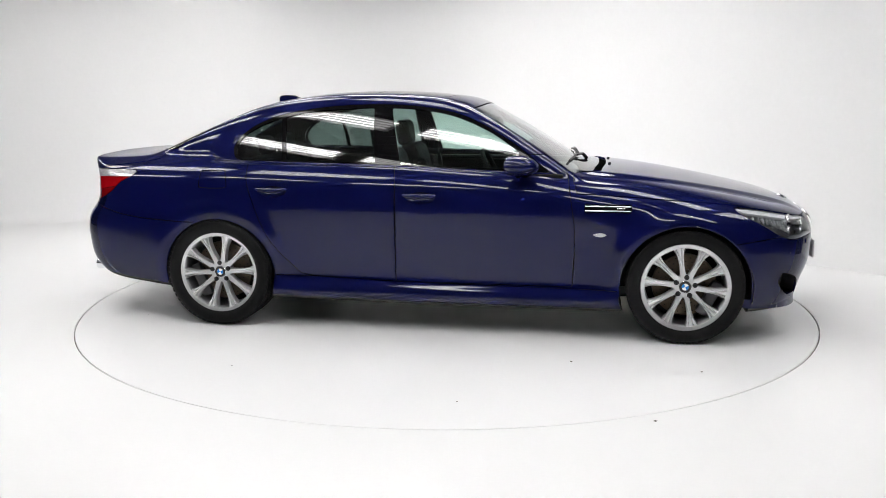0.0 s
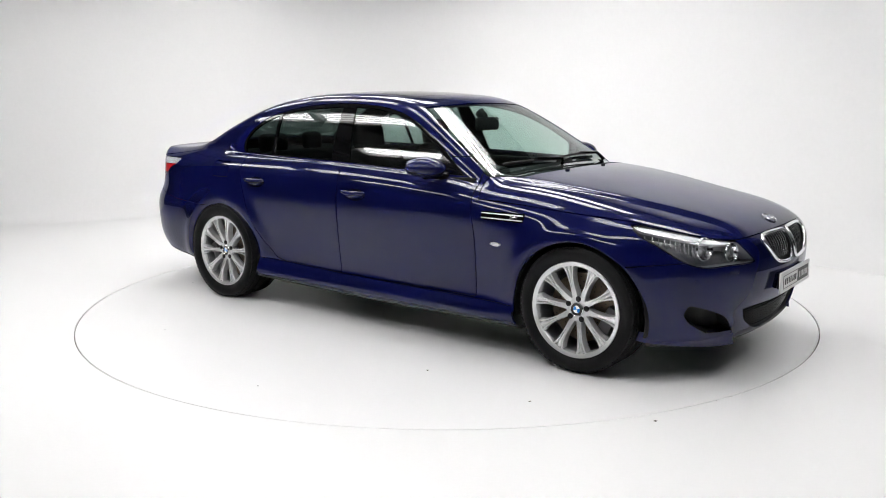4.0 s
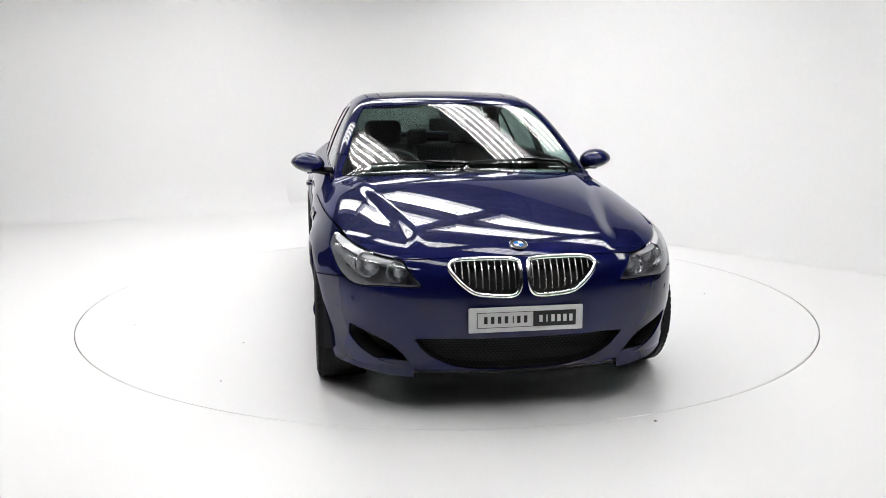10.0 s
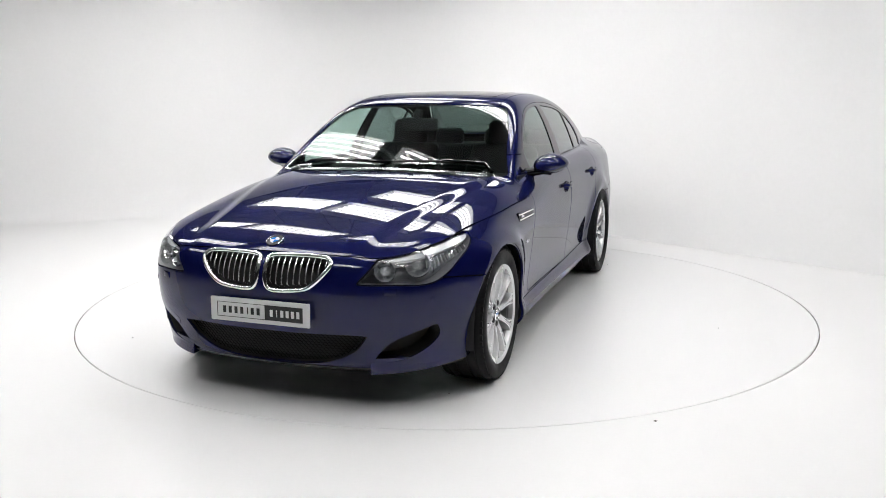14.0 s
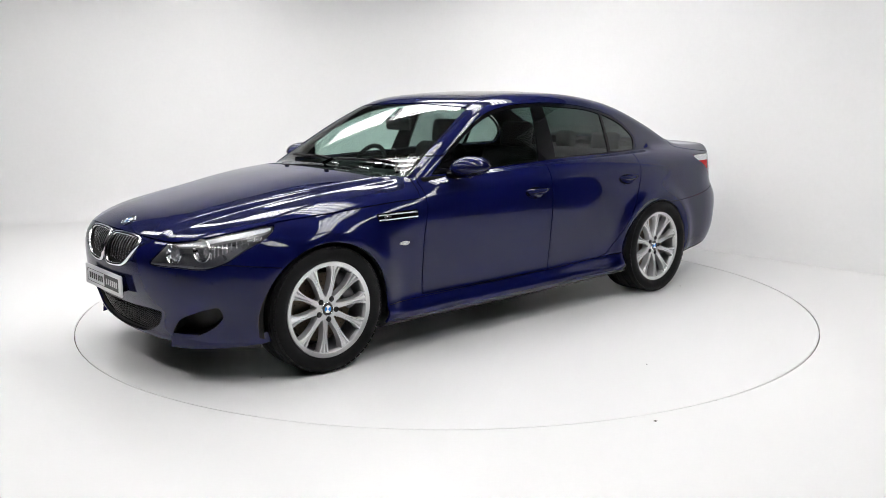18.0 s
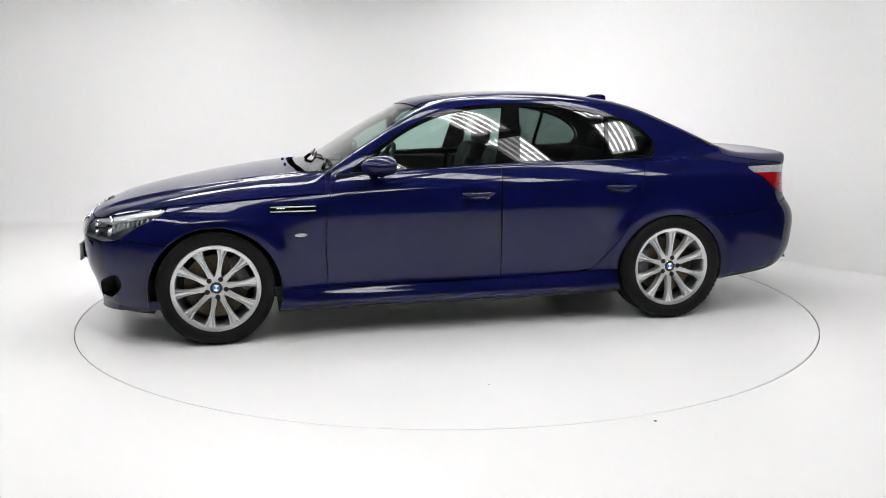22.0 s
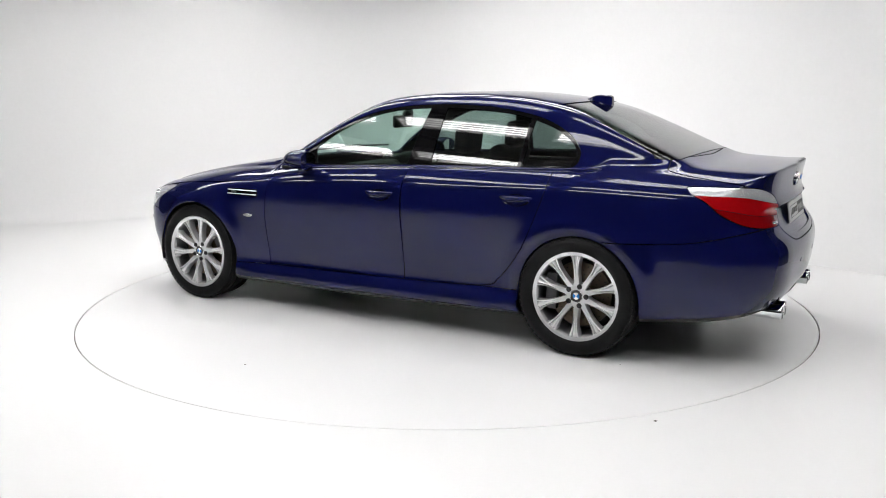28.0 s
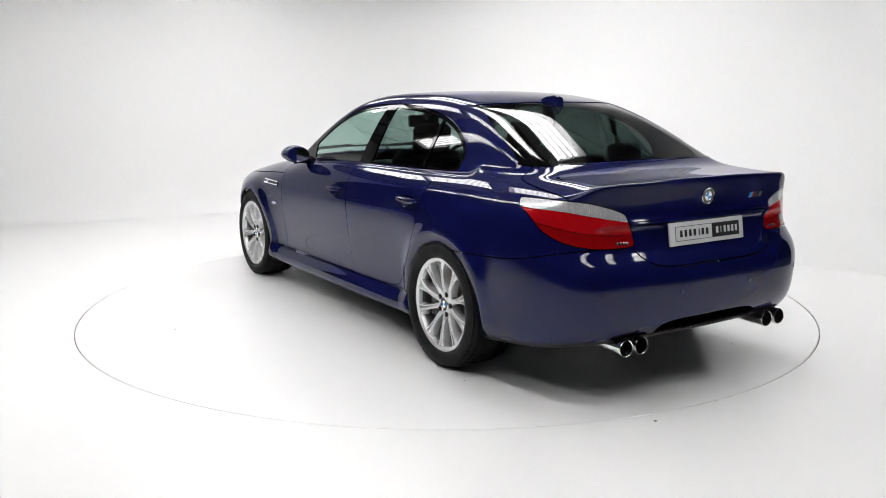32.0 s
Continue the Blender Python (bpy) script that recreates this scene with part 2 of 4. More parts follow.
tail_sweep = spline((-0.2, 0, 0.2, 0.4, 0.6, 0.75, 0.85, 0.95), (0.006, 0, 0.006, 0.018, 0.046, 0.120, 0.255, 0.54))
belly_z = spline((-2.6, -2.3, -1.85, -1.0, 1.0, 1.8, 2.3), (0.335, 0.288, 0.232, 0.180, 0.170, 0.186, 0.182))
glass_w = spline((0.90, 1.0, 1.1, 1.2, 1.3, 1.4, 1.5), (0.835, 0.802, 0.765, 0.722, 0.671, 0.610, 0.54))
glass_plan = spline((-2.2, -1.9, -1.5, -1.1, -0.6, -0.1, 0.4, 0.9), (-0.16, -0.11, -0.055, -0.022, -0.004, 0.0, -0.008, -0.03))
roof_z = spline((-2.0, -1.35, -1.05, -0.89, -0.52, -0.24, 0.0, 0.3, 0.8), (1.20, 1.388, 1.443, 1.463, 1.478, 1.472, 1.449, 1.396, 1.25))


crease_z = spline((-2.3, -1.7, -1.25, -0.965, -0.6, -0.25, 0.1, 0.43, 0.74, 0.85, 1.28, 1.75), (0.935, 0.946, 0.949, 0.935, 0.915, 0.905, 0.900, 0.895, 0.888, 0.880, 0.853, 0.812))
belt_z = spline((-1.5, -1.317, -1.02, -0.62, -0.32, -0.09, 0.258, 0.638, 0.8), (1.046, 1.043, 1.039, 1.036, 1.029, 1.021, 1.006, 0.990, 0.984))
shut_z = spline((0.6, 0.85, 1.11, 1.28, 1.48, 1.745, 1.95, 2.1, 2.15, 2.19, 2.3), (0.888, 0.879, 0.865, 0.852, 0.838, 0.812, 0.772, 0.742, 0.738, 0.748, 0.756))


def half_width(x, z):
    p = plan_w(x)
    nose, tail = step(0.75, 1.5, x), step(-0.95, -1.75, x)
    w = p + side_door(z) * (1 - nose) * (1 - tail) + side_nose(z) * nose + side_tail(z) * tail
    # the crease below the windows, fading out towards both ends
    fade = step(-2.3, -1.7, x) * step(1.75, 1.2, x)
    u = (z - crease_z(x)) / 0.006
    w = w + fade * (0.003 - 0.13 * 0.006 * np.logaddexp(0, u))
    # the ledge on which the side windows stand
    u = (z - belt_z(x) + 0.014) / 0.004
    w = w - step(0.80, 0.66, x) * step(-1.56, -1.42, x) * 3.0 * 0.004 * np.logaddexp(0, u)
    for cx, r0 in ((AXLE, 0.405), (-AXLE, 0.405)):
        r = np.hypot(x - cx, z - 0.335)
        w = w + 0.017 * np.exp(-((r - r0) / 0.064) ** 2) * step(0.15, 0.3, z)
    return w


def lower_form(x, a, z):
    side = a - half_width(x, z)
    ridge = 0.45 + 0.20 * step(2.2, 0.9, x)
    dome = step(2.25, 1.95, x) * step(0.55, 0.95, x)
    hood = hood_z(x) + 0.006 - 0.060 * a * a - 0.9 * np.maximum(0, a - 0.62) ** 2 - 0.006 * (1 - dome) - 0.017 * dome * step(-0.035, 0.05, a - ridge)
    edge = 0.650 + 0.025 * step(-2.3, -1.9, x)
    deck = deck_z(x) - 0.03 * a * a - 0.36 * 0.014 * np.logaddexp(0, (a - edge) / 0.014)
    top = z - np.where(x > -0.4, hood, deck)
    front = (x - nose_x(z) + nose_sweep(a)) * 0.93
    rear = (-x - tail_x(z) + tail_sweep(a)) * 0.93
    f = smax(side, top, 0.10 + 0.02 * step(1.0, 1.8, x))
    f = smax(f, front, 0.10 + 0.06 * step(0.4, 0.8, a))
    f = smax(f, rear, 0.014 + 0.09 * step(0.55, 0.8, a) * step(1.1, 0.9, z))
    return smax(f, belly_z(x) - z, 0.05)


def cabin_form(x, a, z):
    side = (a - glass_w(z) - glass_plan(x)) * 0.88
    roof = z - roof_z(x) + 0.075 * a ** 2.1
    wind = (z - 1.398 + 0.60 * (x - 0.185 + 0.17 * a * a) + 0.10 * (x - 0.2) * (x - 0.9)) * 0.86
    back = (z - 1.383 - 0.455 * (x + 1.337 - 0.08 * a * a)) * 0.90
    f = smax(smax(side, roof, 0.10), 0.86 - z, 0.02)
    f = smax(f, wind, 0.035 + 0.03 * step(0.35, 0.6, a))
    return smax(f, back, 0.04 + 0.035 * step(0.40, 0.62, a))


def form(x, y, z):
    a = np.sqrt(y * y + 1e-8)
    return smin(lower_form(x, a, z), cabin_form(x, a, z), 0.007 + 0.030 * step(-1.35, -1.6, x) + 0.018 * step(0.62, 0.8, x))


def master():
    """Half of the car's skin, found along rays from a line within the body."""
    x0, x1 = -1.80, 1.60
    nm, ne, nv = 236, 78, 198
    us = [(x0, math.pi / 2 * k / ne, -1) for k in range(ne)] + [(x0 + (x1 - x0) * k / nm, math.pi / 2, 0) for k in range(nm + 1)] + [(x1, math.pi / 2 * k / ne, 1) for k in range(ne - 1, -1, -1)]
    psi = np.radians(np.concatenate((np.linspace(-90, -40, 20, False), np.linspace(-40, -12, 48, False), np.linspace(-12, 13, 28, False), np.linspace(13, 33, 46, False), np.linspace(33, 90, 56))))
    o, d = np.zeros((len(us), nv, 3)), np.zeros((len(us), nv, 3))
    for i, (x, phi, s) in enumerate(us):
        o[i, :, 0], o[i, :, 2] = x, 0.48 + (0.80 - 0.48) * (x1 - x) / (x1 - x0)
        d[i, :, 0] = s * math.cos(phi)
        d[i, :, 1], d[i, :, 2] = math.sin(phi) * np.cos(psi), math.sin(phi) * np.sin(psi)
    d[:, 0, 1] = d[:, -1, 1] = 0
    lo, hi = np.zeros(o.shape[:2]), np.full(o.shape[:2], 1.6)
    grid = np.linspace(0, 1.6, 54)
    for g in grid[::-1]:
        p = o + d * g
        hi = np.where(form(p[..., 0], p[..., 1], p[..., 2]) > 0, g, hi)
    lo = hi - 1.6 / 53
    for _ in range(17):
        mid = (lo + hi) / 2
        p = o + d * mid[..., None]
        out = form(p[..., 0], p[..., 1], p[..., 2]) > 0
        hi, lo = np.where(out, mid, hi), np.where(out, lo, mid)
    p = o + d * hi[..., None]
    e, n = 0.003, np.zeros(p.shape)
    for k in range(3):
        q = np.zeros(3)
        q[k] = e
        n[..., k] = form(*np.moveaxis(p + q, -1, 0)) - form(*np.moveaxis(p - q, -1, 0))
    p[:, 0, 1] = p[:, -1, 1] = 0
    p[0, :, 1] = p[-1, :, 1] = 0
    n[np.abs(p[..., 1]) < 1e-6, 1] = 0
    n /= np.linalg.norm(n, axis=-1, keepdims=True)
    idx = np.arange(p.shape[0] * nv).reshape(-1, nv)
    faces = np.stack((idx[:-1, :-1], idx[1:, :-1], idx[1:, 1:], idx[:-1, 1:]), -1).reshape(-1, 4)[:, ::-1]
    return Sheet(p.reshape(-1, 3), n.reshape(-1, 3), faces.tolist())


car = new("car")
tagged(car, "dark blue metallic four-door saloon with silver ten-spoke alloy wheels", "car")
car.empty_display_size = 0.3
rest = master()

# openings and panels, each cut out of the skin in turn; side view (x, z), front view (a, z), plan (x, a)
def in_side(points, sharp=(), low_a=0.4, per=8):
    loop = outline(points, per, sharp)
    return lambda v: np.maximum(inside(loop, v[:, 0], v[:, 2]), low_a - np.abs(v[:, 1]))


def in_front(points, sharp=(), low_x=0.0, per=8, sign=1):
    loop = outline(points, per, sharp)
    return lambda v: np.maximum(inside(loop, np.abs(v[:, 1]), v[:, 2]), low_x - sign * v[:, 0])


def in_plan(points, sharp=(), low_z=0.6, per=8):
    loop = outline(points, per, sharp)
    return lambda v: np.maximum(inside(loop, v[:, 0], np.abs(v[:, 1])), low_z - v[:, 2])


def in_corner(points, sharp=(), sign=1, per=8):
    """Seen along the diagonal of a corner: u is the way forward less the way out."""
    loop = outline(points, per, sharp)
    return lambda v: np.maximum(np.maximum(inside(loop, sign * v[:, 0] - np.abs(v[:, 1]), v[:, 2]) * 0.75, 0.3 - np.abs(v[:, 1])), 1.3 - sign * v[:, 0])


def arch(cx, r):
    return lambda v: np.maximum(np.hypot(v[:, 0] - cx, v[:, 2] - 0.325) - r, 0.45 - np.abs(v[:, 1]))



def either(f, g):
    return lambda v: np.minimum(f(v), g(v))


def below(zs, lo_x, hi_x):
    """Under a line z(x), between two places along the car."""
    return lambda v: np.maximum(v[:, 2] - zs(v[:, 0]), np.maximum(lo_x - v[:, 0], v[:, 0] - hi_x))


DLO = [(-1.325, 1.046), (-1.03, 1.041), (-0.448, 1.034), (0.255, 1.008), (0.64, 0.994), (0.569, 1.05), (0.428, 1.157), (0.25, 1.262), (0.07, 1.338), (-0.15, 1.382), (-0.42, 1.398), (-0.66, 1.392), (-0.848, 1.374), (-1.068, 1.335), (-1.205, 1.288), (-1.312, 1.225), (-1.377, 1.150), (-1.383, 1.095), (-1.362, 1.058)]
HEAD_LAMP = [(0.895, 0.811), (1.04, 0.800), (1.20, 0.780), (1.40, 0.753), (1.575, 0.736), (1.62, 0.731), (1.755, 0.638), (1.74, 0.625), (1.517, 0.622), (1.372, 0.615), (1.26, 0.624), (1.15, 0.658), (1.04, 0.710), (0.94, 0.752), (0.893, 0.786)]
TAIL_LAMP = [(1.195, 0.978), (1.28, 0.983), (1.52, 0.984), (1.70, 0.970), (1.87, 0.928), (1.916, 0.893), (1.968, 0.776), (1.93, 0.764), (1.744, 0.764), (1.60, 0.777), (1.48, 0.800), (1.36, 0.846), (1.28, 0.905), (1.21, 0.942)]
KIDNEY = [(0.340, 0.706), (0.334, 0.729), (0.294, 0.744), (0.168, 0.748), (0.032, 0.742), (0.012, 0.706), (0.013, 0.636), (0.028, 0.593), (0.069, 0.578), (0.169, 0.583), (0.231, 0.596), (0.281, 0.632), (0.320, 0.675)]
INTAKE = [(0, 0.384), (0.214, 0.383), (0.38, 0.386), (0.49, 0.380), (0.43, 0.305), (0.33, 0.252), (0.2, 0.224), (0, 0.216), (-0.2, 0.224), (-0.2, 0.383)]
SIDE_INTAKE = [(0.768, 0.425), (0.67, 0.388), (0.575, 0.338), (0.500, 0.255), (0.52, 0.240), (0.63, 0.256), (0.72, 0.305), (0.768, 0.365)]
hood_rear = spline((0, 0.2, 0.5, 0.72, 0.80, 0.9), (0.868, 0.864, 0.832, 0.785, 0.782, 0.81))
cut = {}
for name, fun, gap in (
        ("arch_front", arch(AXLE, 0.388), 0.0),
        ("arch_rear", arch(-AXLE, 0.368), 0.0),
        ("under", lambda v: v[:, 2] - belly_z(v[:, 0]) - 0.028, 0.0),
        ("dlo", in_side(DLO, (0, 4)), 0.003),
        ("screen", in_front([(0, 1.014), (0.40, 1.006), (0.722, 0.988), (0.742, 1.00), (0.684, 1.115), (0.632, 1.250), (0.567, 1.362), (0.535, 1.376), (0.30, 1.390), (0, 1.397), (-0.4, 1.386), (-0.4, 1.006)], (2, 3), 0.1), 0.004),
        ("backlight", in_front([(0, 1.114), (0.40, 1.111), (0.640, 1.106), (0.654, 1.125), (0.60, 1.27), (0.52, 1.383), (0.47, 1.402), (0, 1.412), (-0.4, 1.402), (-0.4, 1.10)], (3, 5), 1.1, sign=-1), 0.004),
        ("head_lamp", in_corner(HEAD_LAMP, (0, 5, 6)), 0.005),
        ("tail_lamp", in_corner(TAIL_LAMP, (0, 6, 13), -1), 0.004),
        ("kidney", in_front(KIDNEY, (), 1.9), 0.002),
        ("intake", in_front(INTAKE, (3,), 1.9), 0.0),
        ("side_intake", in_front(SIDE_INTAKE, (0, 3), 1.7), 0.0),
        ("rear_slot", in_front([(0, 0.408), (0.25, 0.402), (0.33, 0.378), (0.34, 0.33), (0.2, 0.25), (0, 0.25), (-0.2, 0.25), (-0.2, 0.402)], (4, 5), 2.3, sign=-1), 0.0),
        ("pipe_slot", in_front([(0.375, 0.25), (0.38, 0.335), (0.42, 0.358), (0.56, 0.358), (0.605, 0.335), (0.62, 0.25)], (0, 5), 2.3, sign=-1), 0.0),
        ("hood", lambda v: np.maximum(np.maximum(shut_z(v[:, 0]) - v[:, 2], hood_rear(np.abs(v[:, 1])) - v[:, 0]), 0.7 - v[:, 0]), 0.0055),
        ("cowl", in_front([(0, 0.93), (0.72, 0.90), (0.73, 1.01), (0, 1.06), (-0.4, 1.05), (-0.4, 0.93)], (0, 1, 2, 3, 4, 5), 0.55), 0.003),
        ("sunroof", in_plan([(-0.02, 0), (-0.03, 0.40), (-0.05, 0.43), (-0.48, 0.43), (-0.50, 0.40), (-0.50, 0), (-0.50, -0.2), (-0.02, -0.2)], (5, 6, 7, 0), 1.3), 0.005),
        ("roof", in_plan([(0.40, 0), (0.40, 0.50), (0.15, 0.510), (-0.5, 0.515), (-1.1, 0.50), (-1.5, 0.47), (-1.5, 0), (-1.5, -0.3), (0.4, -0.3)], (0, 1, 5, 6, 7, 8), 1.25), 0.005),
        ("handle_front", in_side([(-0.222, 0.842), (-0.190, 0.815), (-0.13, 0.803), (-0.07, 0.815), (-0.04, 0.844), (-0.07, 0.868), (-0.13, 0.877), (-0.19, 0.867)], (), 0.5, 4), 0.0),
        ("handle_rear", in_side([(-1.160, 0.866), (-1.13, 0.839), (-1.07, 0.827), (-1.01, 0.839), (-0.978, 0.868), (-1.01, 0.890), (-1.07, 0.899), (-1.13, 0.890)], (), 0.5, 4), 0.0),
        ("front_door", in_side([(0.735, 1.10), (0.745, 0.994), (0.777, 0.795), (0.797, 0.628), (0.788, 0.318), (0.3, 0.317), (-0.294, 0.316), (-0.296, 0.45), (-0.289, 0.839), (-0.322, 1.10)], (0, 4, 6, 9)), 0.0058),
        ("rear_door", in_side([(-0.295, 1.10), (-0.294, 0.839), (-0.294, 0.316), (-0.70, 0.328), (-0.873, 0.342), (-0.946, 0.383), (-1.106, 0.577), (-1.224, 0.861), (-1.254, 1.0), (-1.262, 1.10)], (0, 2, 9)), 0.0058),
        ("plate_recess", in_front([(0, 0.698), (0.30, 0.702), (0.40, 0.728), (0.450, 0.79), (0.474, 0.868), (0.46, 0.882), (0, 0.889), (-0.2, 0.888), (-0.2, 0.700)], (4, 5), 2.2, sign=-1), 0.0),
        ("boot", either(in_plan([(-1.96, 0), (-1.93, 0.4), (-1.88, 0.66), (-1.93, 0.725), (-2.2, 0.75), (-2.7, 0.76), (-2.7, -0.3), (-1.96, -0.3)], (5, 6, 7), 0.95), in_front([(0, 0.665), (0.30, 0.668), (0.42, 0.70), (0.475, 0.76), (0.50, 0.90), (0.60, 0.98), (0.60, 1.2), (-0.4, 1.2), (-0.4, 0.668)], (6, 7, 8), 2.2, sign=-1)), 0.007),
        ("front_bumper", either(below(spline((1.5, 1.73, 1.93, 2.2), (0.585, 0.607, 0.632, 0.66)), 1.6, 3), lambda v: np.maximum(np.abs(v[:, 1]) - 0.62, 2.0 - v[:, 0])), 0.006),
        ("rear_bumper", below(spline((-2.6, -2.3, -2.16, -1.6), (0.79, 0.745, 0.712, 0.665)), -3, -1.5), 0.006),
        ("side_skirt", below(spline((-1.1, 0, 1.1), (0.338, 0.312, 0.308)), -1.2, 1.2), 0.0045),
        ("fender", lambda v: 0.72 - v[:, 0], 0.0)):
    cut[name], rest = rest.split(fun, gap)
flap, flap_side = rest.split(in_side([(-1.557, 0.985), (-1.395, 0.985), (-1.375, 0.90), (-1.40, 0.882), (-1.55, 0.882), (-1.562, 0.90)], (0, 1), 0.5), 0.006)

for name, key in (("hood", "hood"), ("roof_panel", "roof"), ("boot_lid", "boot"), ("front_bumper", "front_bumper"), ("rear_bumper", "rear_bumper")):
    skin(name, cut[key].whole(), M_PAINT, car)
skin("sunroof", cut["sunroof"].whole(), M_BLACK, car, "dark glass sunroof panel")
skin("floor_pan", cut["under"].whole(), M_DARK, car, "black underbody")
skin("scuttle_panel", cut["cowl"].whole().moved(-0.004), M_PLASTIC, car, "black plastic panel below the windscreen")
skin("windscreen", cut["screen"].whole().moved(-0.003), M_GLASS_FRONT, car, "green-tinted windscreen")
skin("rear_window", cut["backlight"].whole().moved(-0.003), M_GLASS_BACK, car, "dark tinted rear window")
PANES = (("front_side_window", [(-0.275, 1.034), (0.43, 1.010), (0.455, 1.11), (0.28, 1.226), (0.06, 1.320), (-0.15, 1.362), (-0.36, 1.376)], (0, 1, 2, 6), M_GLASS_FRONT),
         ("rear_side_window", [(-0.440, 1.043), (-1.018, 1.049), (-1.052, 1.318), (-0.848, 1.354), (-0.475, 1.378)], (0, 1, 2, 4), M_GLASS_REAR),
         ("quarter_window", [(-1.046, 1.051), (-1.335, 1.056), (-1.362, 1.10), (-1.356, 1.150), (-1.292, 1.216), (-1.195, 1.270), (-1.078, 1.312)], (0, 1, 6), M_GLASS_REAR))
trim = cut["dlo"]
panes = []
for name, loop, sharp, material in PANES:
    pane, trim = trim.split(in_side(loop, sharp), 0.0)
    panes.append((name, pane, material))
side_pieces = [("front_door", cut["front_door"], M_PAINT, ""), ("rear_door", cut["rear_door"], M_PAINT, ""), ("front_wing", cut["fender"], M_PAINT, ""), ("side_body", rest, M_PAINT, ""), ("fuel_flap", flap, M_PAINT, ""),
               ("side_skirt", cut["side_skirt"], M_PAINT, ""), ("window_trim", trim.moved(-0.001), M_BLACK, "black gloss window surround")]
for flip in (False, True):
    for name, sheet, material, label in side_pieces + [(n, p.moved(-0.006), m, "") for n, p, m in panes]:
        if name == "fuel_flap" and not flip:
            continue
        if name == "side_body" and flip:
            sheet = flap_side
        skin(name, sheet.mirrored() if flip else sheet, material, car, label, 0.006 if "window" in name else 0.014)


# ---- the car's fittings ----
def march(o, d):
    """Where a ray from outside first meets the car's form."""
    o, d = np.array(o, float), np.array(d, float)
    lo, span = 0.0, 2.0
    for n in (81, 41, 21):
        t = np.linspace(lo, lo + span, n)
        p = o + t[:, None] * d
        i = int(np.argmax(form(p[:, 0], p[:, 1], p[:, 2]) < 0))
        span /= n - 1
        lo = t[i] - span
    return Vector(p[i])


def on_nose(a, z):
    return march((2.6, a, z), (-1, 0, 0))


def on_tail(a, z):
    return march((-2.8, a, z), (1, 0, 0))


def on_flank(x, z, s):
    return march((x, 1.4 * s, z), (0, -s, 0))


def on_crown(x, a):
    return march((x, a, 2.0), (0, 0, -1))


def normal_at(p):
    e = 0.004
    g = [float(form(p[0] + e * (k == 0), p[1] + e * (k == 1), p[2] + e * (k == 2)) - form(p[0] - e * (k == 0), p[1] - e * (k == 1), p[2] - e * (k == 2))) for k in range(3)]
    return Vector(g).normalized()


def facing(p, up=(0, 0, 1), lift=0.0, n=None):
    """A pose on the skin at p: z outwards, y as near as may be to up."""
    n = normal_at(p) if n is None else Vector(n).normalized()
    x = Vector(up).cross(n).normalized()
    m = Matrix((x, n.cross(x), n)).transposed().to_4x4()
    return Matrix.Translation(Vector(p) + n * lift) @ m


M_RED = vary(mat("red_lamp_lens", (0.40, 0.003, 0.006), 0.2, 0.0, 0.4, 0.1), 0.10, 30, 160, 0.03, 0.03)
M_CLEAR_LAMP = vary(mat("silver_lamp_band", (0.60, 0.60, 0.62), 0.25, 0.35, 0.5), 0.06, 160, 420, 0.05, 0.15)
M_LAMP_GREY = vary(mat("lamp_housing_grey", (0.30, 0.305, 0.315), 0.35, 0.4), 0.15, 20, 200, 0.1)
M_BROW = mat("silver_brow", (0.86, 0.87, 0.88), 0.25, 0.1, 0.5)
M_PLATE = vary(mat("plate_white", (0.70, 0.70, 0.70), 0.35), 0.03, 20, 200, 0.05)
M_INK = mat("plate_black", (0.012, 0.012, 0.013), 0.4)
M_BADGE_BLUE = mat("badge_blue", (0.03, 0.22, 0.62), 0.2, 0, 1.0)
M_BADGE_WHITE = mat("badge_white", (0.8, 0.8, 0.8), 0.2, 0, 1.0)
M_BADGE_RED = mat("badge_red", (0.6, 0.02, 0.02), 0.3, 0, 0.5)
M_LEATHER = vary(mat("black_leather", (0.008, 0.008, 0.0085), 0.55, spec=0.15), 0.25, 14, 300, 0.12, 0.4)
M_CABIN = vary(mat("charcoal_cabin_plastic", (0.009, 0.009, 0.0095), 0.6, spec=0.15), 0.2, 14, 300, 0.1, 0.2)
M_LINER = vary(mat("grey_headliner", (0.10, 0.10, 0.10), 0.9), 0.1, 14, 300, 0.0)
M_CARPET = vary(mat("cabin_carpet", (0.02, 0.02, 0.02), 0.95), 0.3, 14, 200, 0.0)
M_WOOD = vary(mat("brown_trim", (0.16, 0.07, 0.03), 0.3, 0, 0.6), 0.3, 10, 90, 0.05)


def recess(name, sheet, depth, material, label=""):
    """The sunk back of an opening, with walls up to the skin."""
    return skin(name, sheet.moved(-depth), material, car, label, -(depth - 0.003))


def dished(sheet, depth):
    """A sheet pressed in like a bowl, deepest in its middle."""
    v = sheet.v
    c = (v.max(0) + v.min(0)) / 2
    r = (v.max(0) - v.min(0)) / 2
    u, w = (v[:, 0] - c[0]) / r[0], (v[:, 2] - c[2]) / r[2]
    d = depth * np.clip(1 - u * u - w * w, 0, 1)
    n = sheet.n.copy()
    n[:, 0] -= 2 * depth * u / r[0]
    n[:, 2] -= 2 * depth * w / r[2] * 0.8
    n /= np.linalg.norm(n, axis=1, keepdims=True)
    return Sheet(v - sheet.n * d[:, None], n, sheet.faces)


